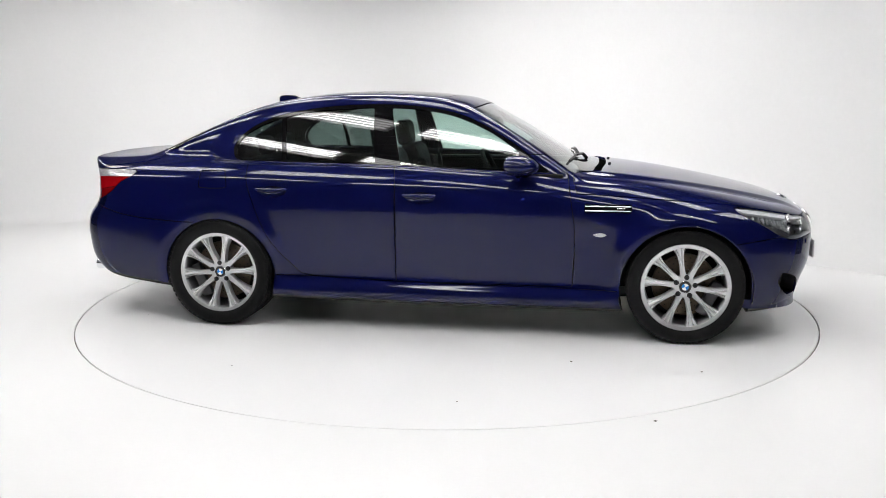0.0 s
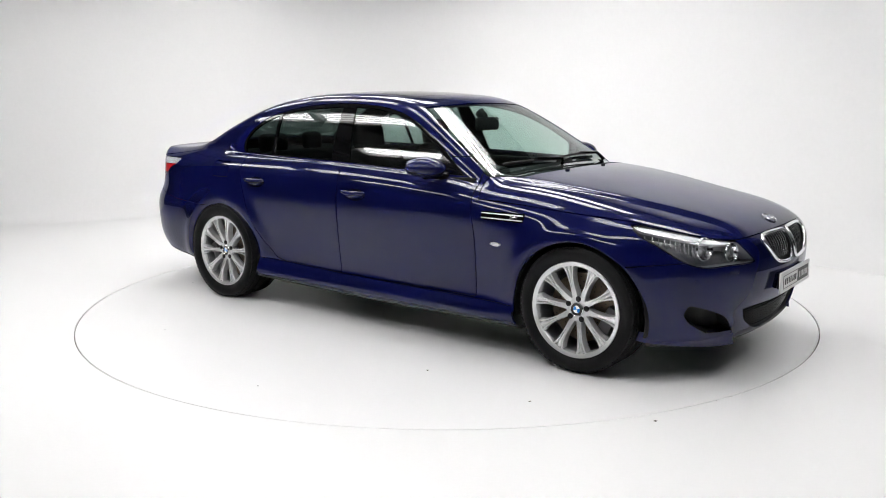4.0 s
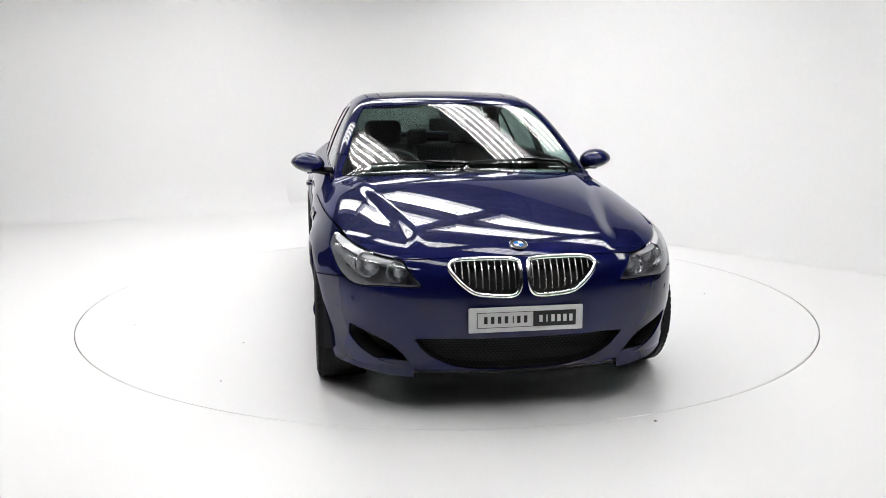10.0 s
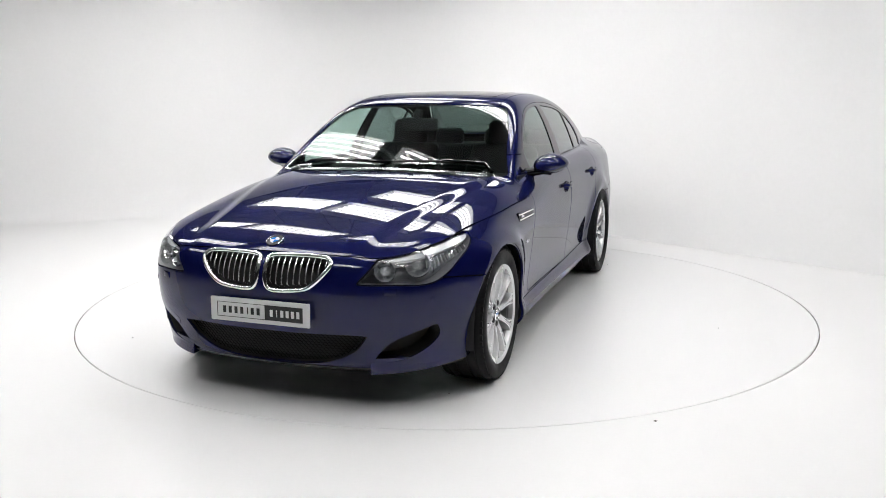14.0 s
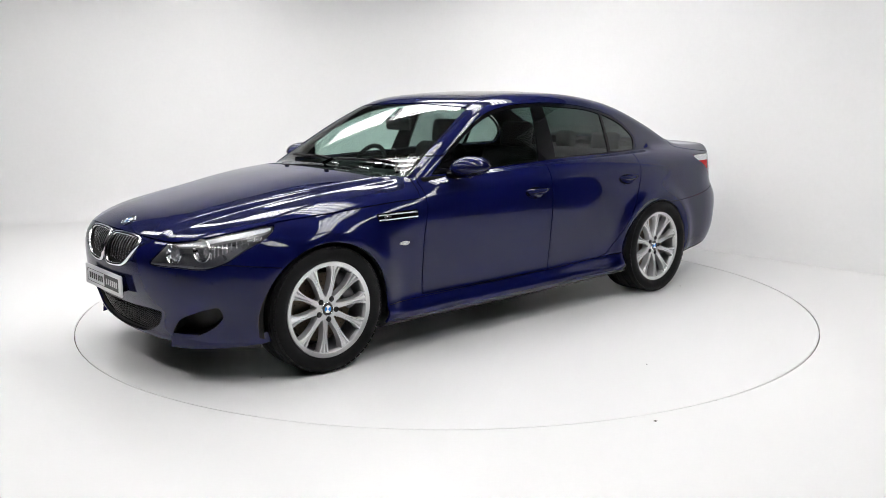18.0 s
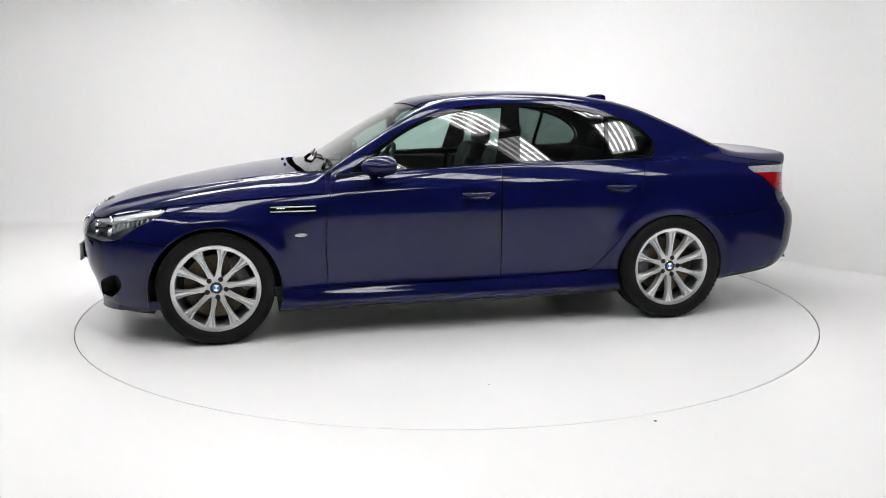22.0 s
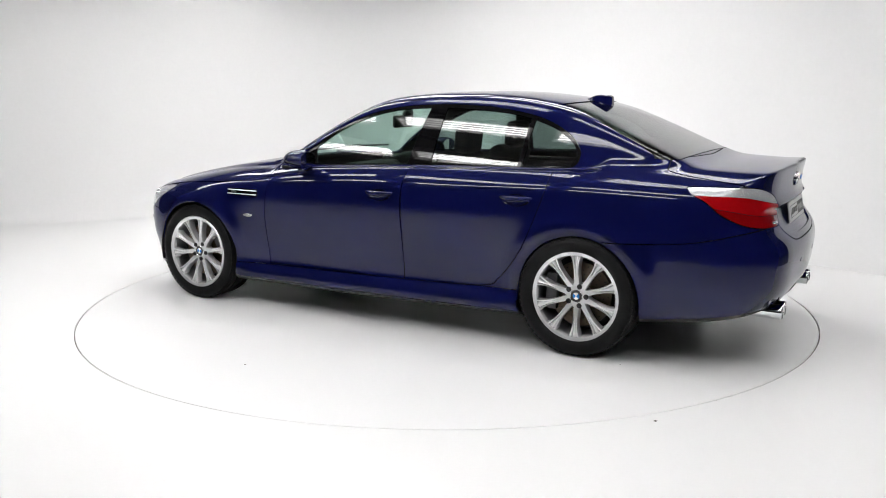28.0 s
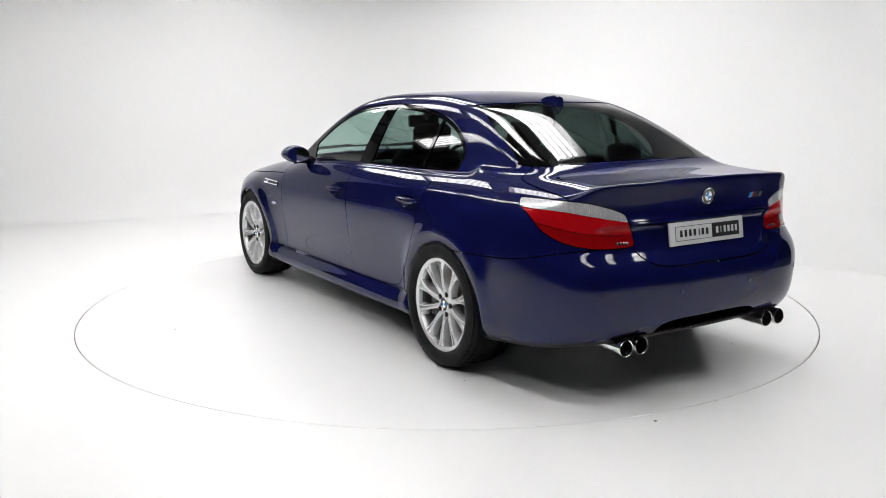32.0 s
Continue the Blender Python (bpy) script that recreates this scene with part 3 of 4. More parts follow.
# inner shell behind the panels, so that the joints are dark, and the wheel arches
for key, mm in (("hood", M_DARK), ("front_bumper", M_DARK), ("rear_bumper", M_DARK), ("boot", M_DARK)):
    skin("inner_shell", cut[key].whole().moved(-0.016), mm, car, "black inner panel", 0)
skin("headliner", cut["roof"].whole().moved(-0.025), M_LINER, car, "grey cloth headliner", 0)
for flip in (False, True):
    for key in ("front_door", "rear_door", "fender", "side_skirt"):
        s = cut[key].moved(-0.018)
        skin("inner_shell", s.mirrored() if flip else s, M_DARK, car, "black inner panel", 0)
    s = rest.moved(-0.018)
    skin("inner_shell", s.mirrored() if flip else s, M_CABIN, car, "black inner panel", 0)
for sy in (1, -1):
    for cx, r, name in ((AXLE, 0.392, "arch_liner"), (-AXLE, 0.372, "arch_liner")):
        bm = bmesh.new()
        n = 40
        rings = []
        for y, k in ((0.50, 0.0), (0.50, 1.0), (0.87, 1.0), (0.885, 0.985)):
            rings.append([bm.verts.new((cx + r * k * math.cos(radians(-11 + 202 * i / n)), sy * y, 0.325 + r * k * math.sin(radians(-11 + 202 * i / n)))) for i in range(n + 1)])
        for a, b in zip(rings[1:], rings[2:]):
            for i in range(n):
                bm.faces.new((a[i], a[i + 1], b[i + 1], b[i]))
        bm.faces.new(rings[1])
        bmesh.ops.delete(bm, geom=rings[0], context="VERTS")
        part(name, bm, M_PLASTIC, car, "black plastic wheel arch liner")
# thin rolled lip round each arch
for sy in (1, -1):
    for cx, r in ((AXLE, 0.388), (-AXLE, 0.368)):
        bm = bmesh.new()
        pts = []
        for i in range(33):
            a = radians(-14 + 208 * i / 32)
            x, z = cx + r * math.cos(a), 0.325 + r * math.sin(a)
            if z > 0.24:
                p = on_flank(x, z, sy)
                pts.append(p - Vector((0, sy * 0.009, 0)))
        tube(bm, pts, 0.008, 8)
        part("arch_lip", bm, M_PAINT, car)

# lamps
brow_fun = in_corner([(0.905, 0.807), (1.04, 0.796), (1.20, 0.776), (1.40, 0.749), (1.57, 0.732), (1.58, 0.726), (1.41, 0.731), (1.225, 0.750), (1.04, 0.773), (0.93, 0.788)], (0, 4, 5, 9))
band_fun = in_corner([(1.0, 1.1), (2.2, 1.1), (2.2, 0.85), (1.91, 0.883), (1.70, 0.911), (1.52, 0.933), (1.31, 0.939), (1.0, 0.939)], (0, 1, 2, 7), -1)
brow, bowl = cut["head_lamp"].split(brow_fun, 0.0)
band, red = cut["tail_lamp"].split(band_fun, 0.001)


glow_fun = in_corner([(1.0, 0.5), (2.2, 0.5), (2.2, 0.815), (1.93, 0.82), (1.65, 0.835), (1.45, 0.86), (1.30, 0.875), (1.0, 0.88)], (0, 1, 2, 7), -1)
M_RED_DEEP = vary(mat("deep_red_lens", (0.24, 0.002, 0.004), 0.2, 0.0, 0.5, 0.1), 0.10, 30, 160, 0.03, 0.03)


def lamp_unit(parent, p, n, r, s):
    """A round projector: chrome bowl, ring and glass ball, looking along n."""
    m = facing(p, n=n)
    bm = bmesh.new()
    lathe(bm, [(r, 0.0), (r * 1.08, 0.008), (r * 1.02, 0.014), (r * 0.92, 0.006), (r * 0.80, -0.02), (r * 0.62, -0.035)], 32, m)
    ring = part("projector_ring", bm, M_CHROME, parent, "chrome lamp ring")
    bm = bmesh.new()
    lathe(bm, [(0.0005, -0.004), (r * 0.28, -0.008), (r * 0.5, -0.018), (r * 0.62, -0.036)], 24, m)
    part("projector_glass", bm, M_CLEAR_LAMP, parent, "silvery projector lens")
    return ring


for s, flip in ((1, False), (-1, True)):
    side = (lambda q: q.mirrored()) if flip else (lambda q: q)
    lamp = skin("head_lamp", side(cut["head_lamp"].moved(-0.085)), M_LAMP_GREY, car, "headlamp with twin round projectors under a clear lens", -0.08)
    skin("lens", side(cut["head_lamp"].moved(0.001)), M_LENS, lamp, "clear headlamp lens", 0.004)
    skin("brow", side(brow.moved(-0.010)), M_BROW, lamp, "bright silver brow strip", 0.02)
    for a, z, r, deep in ((0.678, 0.700, 0.056, 0.055), (0.556, 0.676, 0.047, 0.05)):
        p = on_nose(a * s, z) - Vector((deep, 0, 0))
        lamp_unit(lamp, p, (0.93, 0.30 * s, 0.1), r, s)
    for k in range(12):
        bm = bmesh.new()
        u = 0.738 + 0.0095 * k
        p = on_nose(u * s, 0.700 + 0.0062 * k)
        n = normal_at(p)
        box(bm, 0, 0, 0, 0.0042, 0.060 - 0.0035 * k, 0.02, 0.0015, facing(Vector(), n=n))
        part("reflector_rib", bm, M_CLEAR_LAMP, lamp, at=Matrix.Translation(p - n * 0.028))
    lower, upper = red.split(glow_fun, 0.002)
    tail = skin("tail_lamp", side(upper), M_RED, car, "red rear lamp with a clear band along its top", 0.02)
    skin("lower_lens", side(lower), M_RED_DEEP, tail, "deep red lower lens", 0.02)
    skin("clear_band", side(band), M_CLEAR_LAMP, tail, "clear silver lamp band", 0.02)
    for k in range(4):
        bm = bmesh.new()
        p = on_tail(s * (0.50 + 0.018 * k), 0.783)
        box(bm, 0, 0, 0, 0.014, 0.012, 0.006, 0.002, facing(Vector(), n=normal_at(p)))
        part("reflector_mark", bm, M_CHROME, tail, at=Matrix.Translation(p))

# kidneys and intakes
for s in (1, -1):
    side = (lambda q: q) if s > 0 else (lambda q: q.mirrored())
    grille = skin("kidney_grille", side(cut["kidney"].moved(-0.06)), M_DARK, car, "black radiator grille with chrome surround and bars", -0.055)
    bm = bmesh.new()
    loop = outline(KIDNEY, 6)
    c = loop.mean(0)
    pts = []
    for u, z in loop:
        u, z = c[0] + (u - c[0]) * 0.955, c[1] + (z - c[1]) * 0.93
        pts.append(on_nose(u * s, z) + Vector((0.002, 0, 0)))
    tube(bm, pts, 0.0108, 10, True)
    part("chrome_surround", bm, M_CHROME, grille, "chrome kidney surround")
    for k in range(10):
        a = 0.040 + k * 0.0295
        us = [z for z in np.linspace(0.55, 0.78, 116) if inside(loop, np.array([a]), np.array([z]))[0] < -0.016]
        if len(us) < 3:
            continue
        bm = bmesh.new()
        zs = np.linspace(us[0], us[-1], 9)
        pts = [on_nose(a * s, z) - Vector((0.014 + 0.030 * ((z - us[0]) / (us[-1] - us[0]) < 0.08), 0, 0)) for z in zs]
        tube(bm, pts, 0.0031, 6)
        part("bar", bm, M_SATIN, grille, "slim chrome bar")
    recess("side_intake", side(cut["side_intake"]), 0.09, M_PLASTIC, "dark open brake duct in the bumper")
    recess("exhaust_recess", side(cut["pipe_slot"]), 0.06, M_DARK, "dark cut-out round the tailpipes")
duct = recess("radiator_intake", cut["intake"].whole(), 0.05, M_PLASTIC, "wide black lower air intake")
recess("plate_recess", cut["plate_recess"].whole(), 0.007, M_PAINT, "sunk field round the rear plate")
recess("diffuser_slot", cut["rear_slot"].whole(), 0.05, M_BLACK, "black gloss slot under the rear bumper")
bm = bmesh.new()
loop = outline(INTAKE, 8, (3,))
for row in range(12):
    z0 = 0.236 + row * 0.0135
    run = []
    for k in range(-46, 47):
        a, z = k * 0.0105, z0 + (0.004 if (k + row) % 2 else -0.004)
        if inside(loop, np.array([abs(a)]), np.array([z]))[0] < -0.004:
            run.append((a, z))
        else:
            if len(run) > 2:
                tube(bm, [on_nose(u, w) - Vector((0.028, 0, 0)) for u, w in run], 0.0022, 4)
            run = []
    if len(run) > 2:
        tube(bm, [on_nose(u, w) - Vector((0.028, 0, 0)) for u, w in run], 0.0022, 4)
    for k in range(-46, 47):
        a = k * 0.0105
        if (k + row) % 2 and inside(loop, np.array([abs(a)]), np.array([z0 + 0.012]))[0] < -0.008:
            tube(bm, [on_nose(a, z0 + 0.004) - Vector((0.028, 0, 0)), on_nose(a, z0 + 0.0095) - Vector((0.028, 0, 0))], 0.0022, 4)
tagged(part("mesh_grille", bm, M_BLACK, duct, "black honeycomb mesh"), kind="stuff")

# splitter flaps below the front bumper
for s in (1, -1):
    bm = bmesh.new()
    low, top = [], []
    for k in range(13):
        a = 0.485 + 0.36 * k / 12
        p = on_nose(a * s, 0.262 + 0.01 * (k / 12))
        out = Vector((1, 0.45 * s * (k / 12), 0)).normalized()
        top.append(p - out * 0.004)
        low.append(Vector((p.x, p.y, 0.187 + 0.03 * (k / 12) ** 2)) + out * (-0.004 * (1 - k / 14) ** 0.7) - Vector((0.02 * k / 12, 0, 0)))
    rows = [[bm.verts.new(q) for q in top], [bm.verts.new(q * 0.45 + w * 0.55 + Vector((-0.004, 0, 0))) for q, w in zip(top, low)], [bm.verts.new(q) for q in low],
            [bm.verts.new(q + Vector((-0.05, 0, 0.004))) for q in low], [bm.verts.new(q + Vector((-0.06, 0, 0))) for q in top]]
    for a, b in zip(rows, rows[1:] + rows[:1]):
        for k in range(12):
            bm.faces.new((a[k], a[k + 1], b[k + 1], b[k]))
    bm.faces.new([r[0] for r in rows]), bm.faces.new([r[-1] for r in rows][::-1])
    bmesh.ops.recalc_face_normals(bm, faces=bm.faces)
    part("splitter", bm, M_PAINT, car)


# plates and badges
def plate(p, n, tilt_up=(0, 0, 1)):
    m = facing(p, up=tilt_up, n=n)
    bm = bmesh.new()
    box(bm, 0, 0, 0, 0.52, 0.112, 0.012, 0.004)
    pl = part("dealer_plate", bm, M_PLATE, car, "white plate with dark lettering bars and a black half", at=m)
    bm = bmesh.new()
    box(bm, 0.129, 0, 0.0065, 0.196, 0.070, 0.002)
    part("black_field", bm, M_INK, pl, smooth=False)
    bm = bmesh.new()
    for y in (-0.034, 0.034):
        box(bm, -0.096, y, 0.0065, 0.254, 0.0022, 0.002)
    box(bm, -0.222, 0, 0.0065, 0.0022, 0.070, 0.002)
    part("frame_line", bm, M_INK, pl, smooth=False)
    for k in range(7):
        bm = bmesh.new()
        w = 0.018 if k != 4 else 0.006
        box(bm, -0.184 + 0.031 * k - (0.006 if k > 4 else 0), 0, 0.0068, w * 0.85, 0.032, 0.002)
        part("lettering_bar", bm, M_INK, pl, smooth=False)
    for k in range(6):
        bm = bmesh.new()
        w = 0.018 if k != 1 else 0.006
        box(bm, 0.066 + 0.0275 * k, 0, 0.0078, w * 0.85, 0.032, 0.002)
        part("lettering_bar", bm, M_BADGE_WHITE, pl, smooth=False)
    return pl


plate(Vector((2.293, 0, 0.4825)), (1, 0, 0.02))
plate(Vector((-2.449, 0, 0.803)), (-1, 0, 0.15))
bm = bmesh.new()
box(bm, 2.272, 0, 0.4825, 0.03, 0.40, 0.09, 0.008)
part("plate_holder", bm, M_PLASTIC, car)


def roundel(parent, m, r):
    bm = bmesh.new()
    lathe(bm, [(r * 0.995, -0.004), (r, 0.003), (r * 0.94, 0.006), (r * 0.90, 0.005), (0.0005, 0.005)], 40)
    b = part("badge", bm, M_INK, parent, "round black-rimmed badge with blue and white quarters", at=m)
    bm = bmesh.new()
    lathe(bm, [(r * 1.03, -0.004), (r * 1.03, 0.005), (r * 0.97, 0.0075), (r * 0.92, 0.005)], 40)
    part("badge_rim", bm, M_CHROME, b)
    bm = bmesh.new()
    lathe(bm, [(r * 0.60, 0.005), (r * 0.575, 0.0075), (r * 0.55, 0.006)], 32)
    part("badge_rim", bm, M_CHROME, b)
    for q in range(4):
        bm = bmesh.new()
        pts = [bm.verts.new((0, 0, 0.0065))] + [bm.verts.new((r * 0.56 * math.cos(math.pi / 2 * (q + k / 8)), r * 0.56 * math.sin(math.pi / 2 * (q + k / 8)), 0.0062)) for k in range(9)]
        for k in range(8):
            bm.faces.new((pts[0], pts[k + 1], pts[k + 2]))
        part("badge_quarter", bm, M_BADGE_WHITE if q % 2 == 0 else M_BADGE_BLUE, b, smooth=False)
    return b


p = on_crown(2.135, 0)
roundel(car, facing(p, up=(0, 0, 1), lift=0.001), 0.041)
p = on_tail(0, 0.975)
roundel(car, facing(p, lift=0.004), 0.040)
# model badge on the boot: three slanted colour stripes and two chrome shapes
for k, (mm, w) in enumerate(((M_BADGE_BLUE, 0.009), (M_BADGE_BLUE, 0.009), (M_BADGE_RED, 0.009), (M_CHROME, 0.030), (M_CHROME, 0.030))):
    bm = bmesh.new()
    x0 = (0, 0.011, 0.022, 0.036, 0.074)[k]
    prism(bm, [(x0 - 0.010, -0.013), (x0 - 0.010 + w, -0.013), (x0 + w, 0.013), (x0, 0.013)], facing(on_tail(-0.335 - x0, 0.955), lift=-0.001) @ pose(-x0, 0, 0), 0.005)
    part("model_badge", bm, mm, car, smooth=False)

# side vents, repeaters, handles, mirrors
for s in (1, -1):
    m = facing(on_flank(0.985, 0.80, s))
    L = 0.272
    loop = outline([(-L / 2, -0.024), (L / 2, -0.026), (L / 2 + 0.004, 0.0), (L / 2, 0.026), (-L / 2, 0.024), (-L / 2 - 0.003, 0)], 4, (0, 1, 3, 4))
    bm = bmesh.new()
    prism(bm, loop, m @ pose(0, 0, -0.006), 0.009, 0.03)
    vent = part("side_vent", bm, M_BLACK, car, "black vent in the front wing with chrome slats")
    for z in (-0.013, 0.013):
        bm = bmesh.new()
        n = 9
        pts = []
        for k in range(n):
            u = -L / 2 + 0.004 + (L - 0.008) * k / (n - 1)
            q = on_flank(0.985 + u * s * (1 if m.to_3x3()[0][0] * s > 0 else -1), 0.80 + z, s)
            pts.append(q + Vector((0, s * 0.0075, 0)))
        tube(bm, pts, 0.0040, 6)
        part("slat", bm, M_BROW, vent, "chrome slat")
    bm = bmesh.new()
    box(bm, 0, 0, 0, 0.05, 0.012, 0.006, 0.002, facing(Vector(), n=normal_at(on_flank(1.06, 0.80, s))))
    part("vent_badge", bm, M_CHROME, vent, at=Matrix.Translation(on_flank(1.06, 0.80, s) + Vector((0, 0.004 * s, 0))))
    m = facing(on_flank(0.943, 0.643, s))
    bm = bmesh.new()
    prism(bm, outline([(-0.036, -0.006), (0.01, -0.013), (0.036, -0.004), (0.036, 0.006), (0.0, 0.013), (-0.036, 0.006)], 4), m @ pose(0, 0, -0.003), 0.008, 0.12)
    part("side_repeater", bm, M_CLEAR_LAMP, car, "clear side indicator")
    for key in ("handle_front", "handle_rear"):
        bowl_of = dished(cut[key], 0.042)
        skin("handle_cup", bowl_of if s > 0 else bowl_of.mirrored(), M_PAINT, car, "sunk cup behind the door handle", 0)
    for hx, hz in ((-0.14, 0.845), (-1.075, 0.866)):
        base = on_flank(hx, hz, s)
        m = facing(base)
        fwd = 1 if (m.to_3x3() @ Vector((1, 0, 0))).x > 0 else -1
        bm = bmesh.new()
        pts, rr = [], []
        for k in range(13):
            u = -0.098 + 0.196 * k / 12
            w = 1 - (abs(u) / 0.104) ** 4
            pts.append(Vector((u, 0.008 * (u / 0.1) ** 2 + 0.004, 0.004 + 0.027 * w)))
            rr.append(0.006 + 0.0095 * w)
        tube(bm, pts, rr, 12)
        for v in bm.verts:
            v.co.z = 0.006 + (v.co.z - 0.006) * 0.95
        part("door_handle", bm, M_PAINT, car, at=m)
    # mirror
    bm = bmesh.new()
    bmesh.ops.create_uvsphere(bm, u_segments=32, v_segments=20, radius=1)
    for v in bm.verts:
        x, y, z = v.co
        x = max(x, -0.45)
        k = 1 - 0.22 * max(0, y) ** 2
        v.co = Vector((0.455 + 0.125 * x - 0.02 * y, s * (0.930 + 0.104 * y), 1.038 + (0.066 if z > 0 else 0.056) * z * k + 0.006 * y))
    if s < 0:
        bmesh.ops.reverse_faces(bm, faces=bm.faces)
    mirror = part("wing_mirror", bm, M_PAINT, car, "rounded body-coloured door mirror on a dark arm")
    bm = bmesh.new()
    bmesh.ops.create_circle(bm, cap_ends=True, segments=32, radius=1)
    for v in bm.verts:
        x, y, _ = v.co
        v.co = Vector((0.396, s * (0.932 + 0.086 * x), 1.040 + 0.048 * y * (1 - 0.15 * max(0, x) ** 2)))
    part("mirror_glass", bm, M_CHROME, mirror, "silvered mirror glass", smooth=False)
    bm = bmesh.new()
    tube(bm, [Vector((0.50, s * 0.78, 0.985)), Vector((0.49, s * 0.83, 0.992)), Vector((0.475, s * 0.88, 1.0)), Vector((0.46, s * 0.93, 1.002))], [0.034, 0.026, 0.024, 0.03], 12)
    part("mirror_arm", bm, M_BLACK, mirror)
    # tailpipes
    for y in (0.450, 0.548):
        bm = bmesh.new()
        rings = lathe(bm, [(0.037, 0.24), (0.0405, 0.015), (0.042, 0.004), (0.040, 0.0), (0.037, 0.003), (0.035, 0.03), (0.034, 0.22)], 32)
        m = Matrix.Translation((-2.49, s * y, 0.303)) @ pose(0, 0, 0, 0, 90, 0)
        bmesh.ops.recalc_face_normals(bm, faces=bm.faces)
        pipe = part("tailpipe", bm, M_CHROME, car, "polished round tailpipe", at=m)
        # a flat black disc closes the bore 16 cm in
        bm = bmesh.new()
        bmesh.ops.create_circle(bm, cap_ends=True, segments=24, radius=0.035, matrix=pose(0, 0, 0.16))
        part("pipe_disc", bm, M_DARK, pipe, "black disc across the inside of the pipe", smooth=False)
    # parking sensors, washer covers
    for a, z, fn in ((0.68, 0.56, on_tail), (0.24, 0.545, on_tail), (0.755, 0.545, on_nose)):
        p = fn(a * s, z)
        bm = bmesh.new()
        lathe(bm, [(0.0128, -0.003), (0.0125, 0.0015), (0.010, 0.0022), (0.0005, 0.0022)], 20, facing(p))
        part("parking_sensor", bm, M_PAINT, car)
    p = on_nose(0.60 * s, 0.592)
    bm = bmesh.new()
    box(bm, 0, 0, 0, 0.06, 0.028, 0.006, 0.0025)
    part("washer_cover", bm, M_PAINT, car, at=facing(p))
    p = on_crown(1.0, 0.23 * s)
    bm = bmesh.new()
    box(bm, 0, 0, 0.004, 0.03, 0.018, 0.012, 0.004)
    part("washer_jet", bm, M_PLASTIC, car, at=facing(p, up=(1, 0, 0)))

# aerial fin
bm = bmesh.new()
prof = [(0.0, 0.0, 0.028), (0.05, 0.030, 0.023), (0.10, 0.041, 0.018), (0.145, 0.047, 0.021), (0.162, 0.042, 0.023), (0.170, 0.0, 0.029)]
rows = []
for u, h, w in prof:
    rows.append([bm.verts.new((0.08 - u, -w, -0.01)), bm.verts.new((0.08 - u, -w * 0.72, h)), bm.verts.new((0.08 - u, 0, h + 0.006)), bm.verts.new((0.08 - u, w * 0.72, h)), bm.verts.new((0.08 - u, w, -0.01))])
for a, b in zip(rows, rows[1:]):
    for k in range(4):
        bm.faces.new((a[k], a[k + 1], b[k + 1], b[k]))
bm.faces.new(rows[0]), bm.faces.new(rows[-1][::-1])
bmesh.ops.recalc_face_normals(bm, faces=bm.faces)
p = on_crown(-1.235, 0)
part("aerial_fin", bm, M_PAINT, car, at=Matrix.Translation(p) @ pose(0, 0, 0, 0, -10, 0))

# wipers
for y0, y1, x0, x1 in ((0.02, -0.56, 0.80, 0.745), (0.60, 0.03, 0.735, 0.785)):
    bm = bmesh.new()
    pts = []
    for k in range(13):
        u = k / 12
        p = on_crown(x0 + (x1 - x0) * u, y0 + (y1 - y0) * u)
        pts.append(p + Vector((0.003, 0, 0.012)))
    tube(bm, pts, 0.007, 6)
    arm = part("wiper", bm, M_PLASTIC, car, "black wiper resting at the foot of the windscreen")
    bm = bmesh.new()
    tube(bm, [on_crown(x0 + 0.05, y0 + 0.05 * (1 if y0 > 0.3 else -1)) + Vector((0.0, 0, 0.006)), pts[0] + Vector((0.02, 0, 0.006)), pts[5] + Vector((0, 0, 0.010)), pts[6]], [0.012, 0.010, 0.007, 0.005], 8)
    part("wiper_arm", bm, M_BLACK, arm)


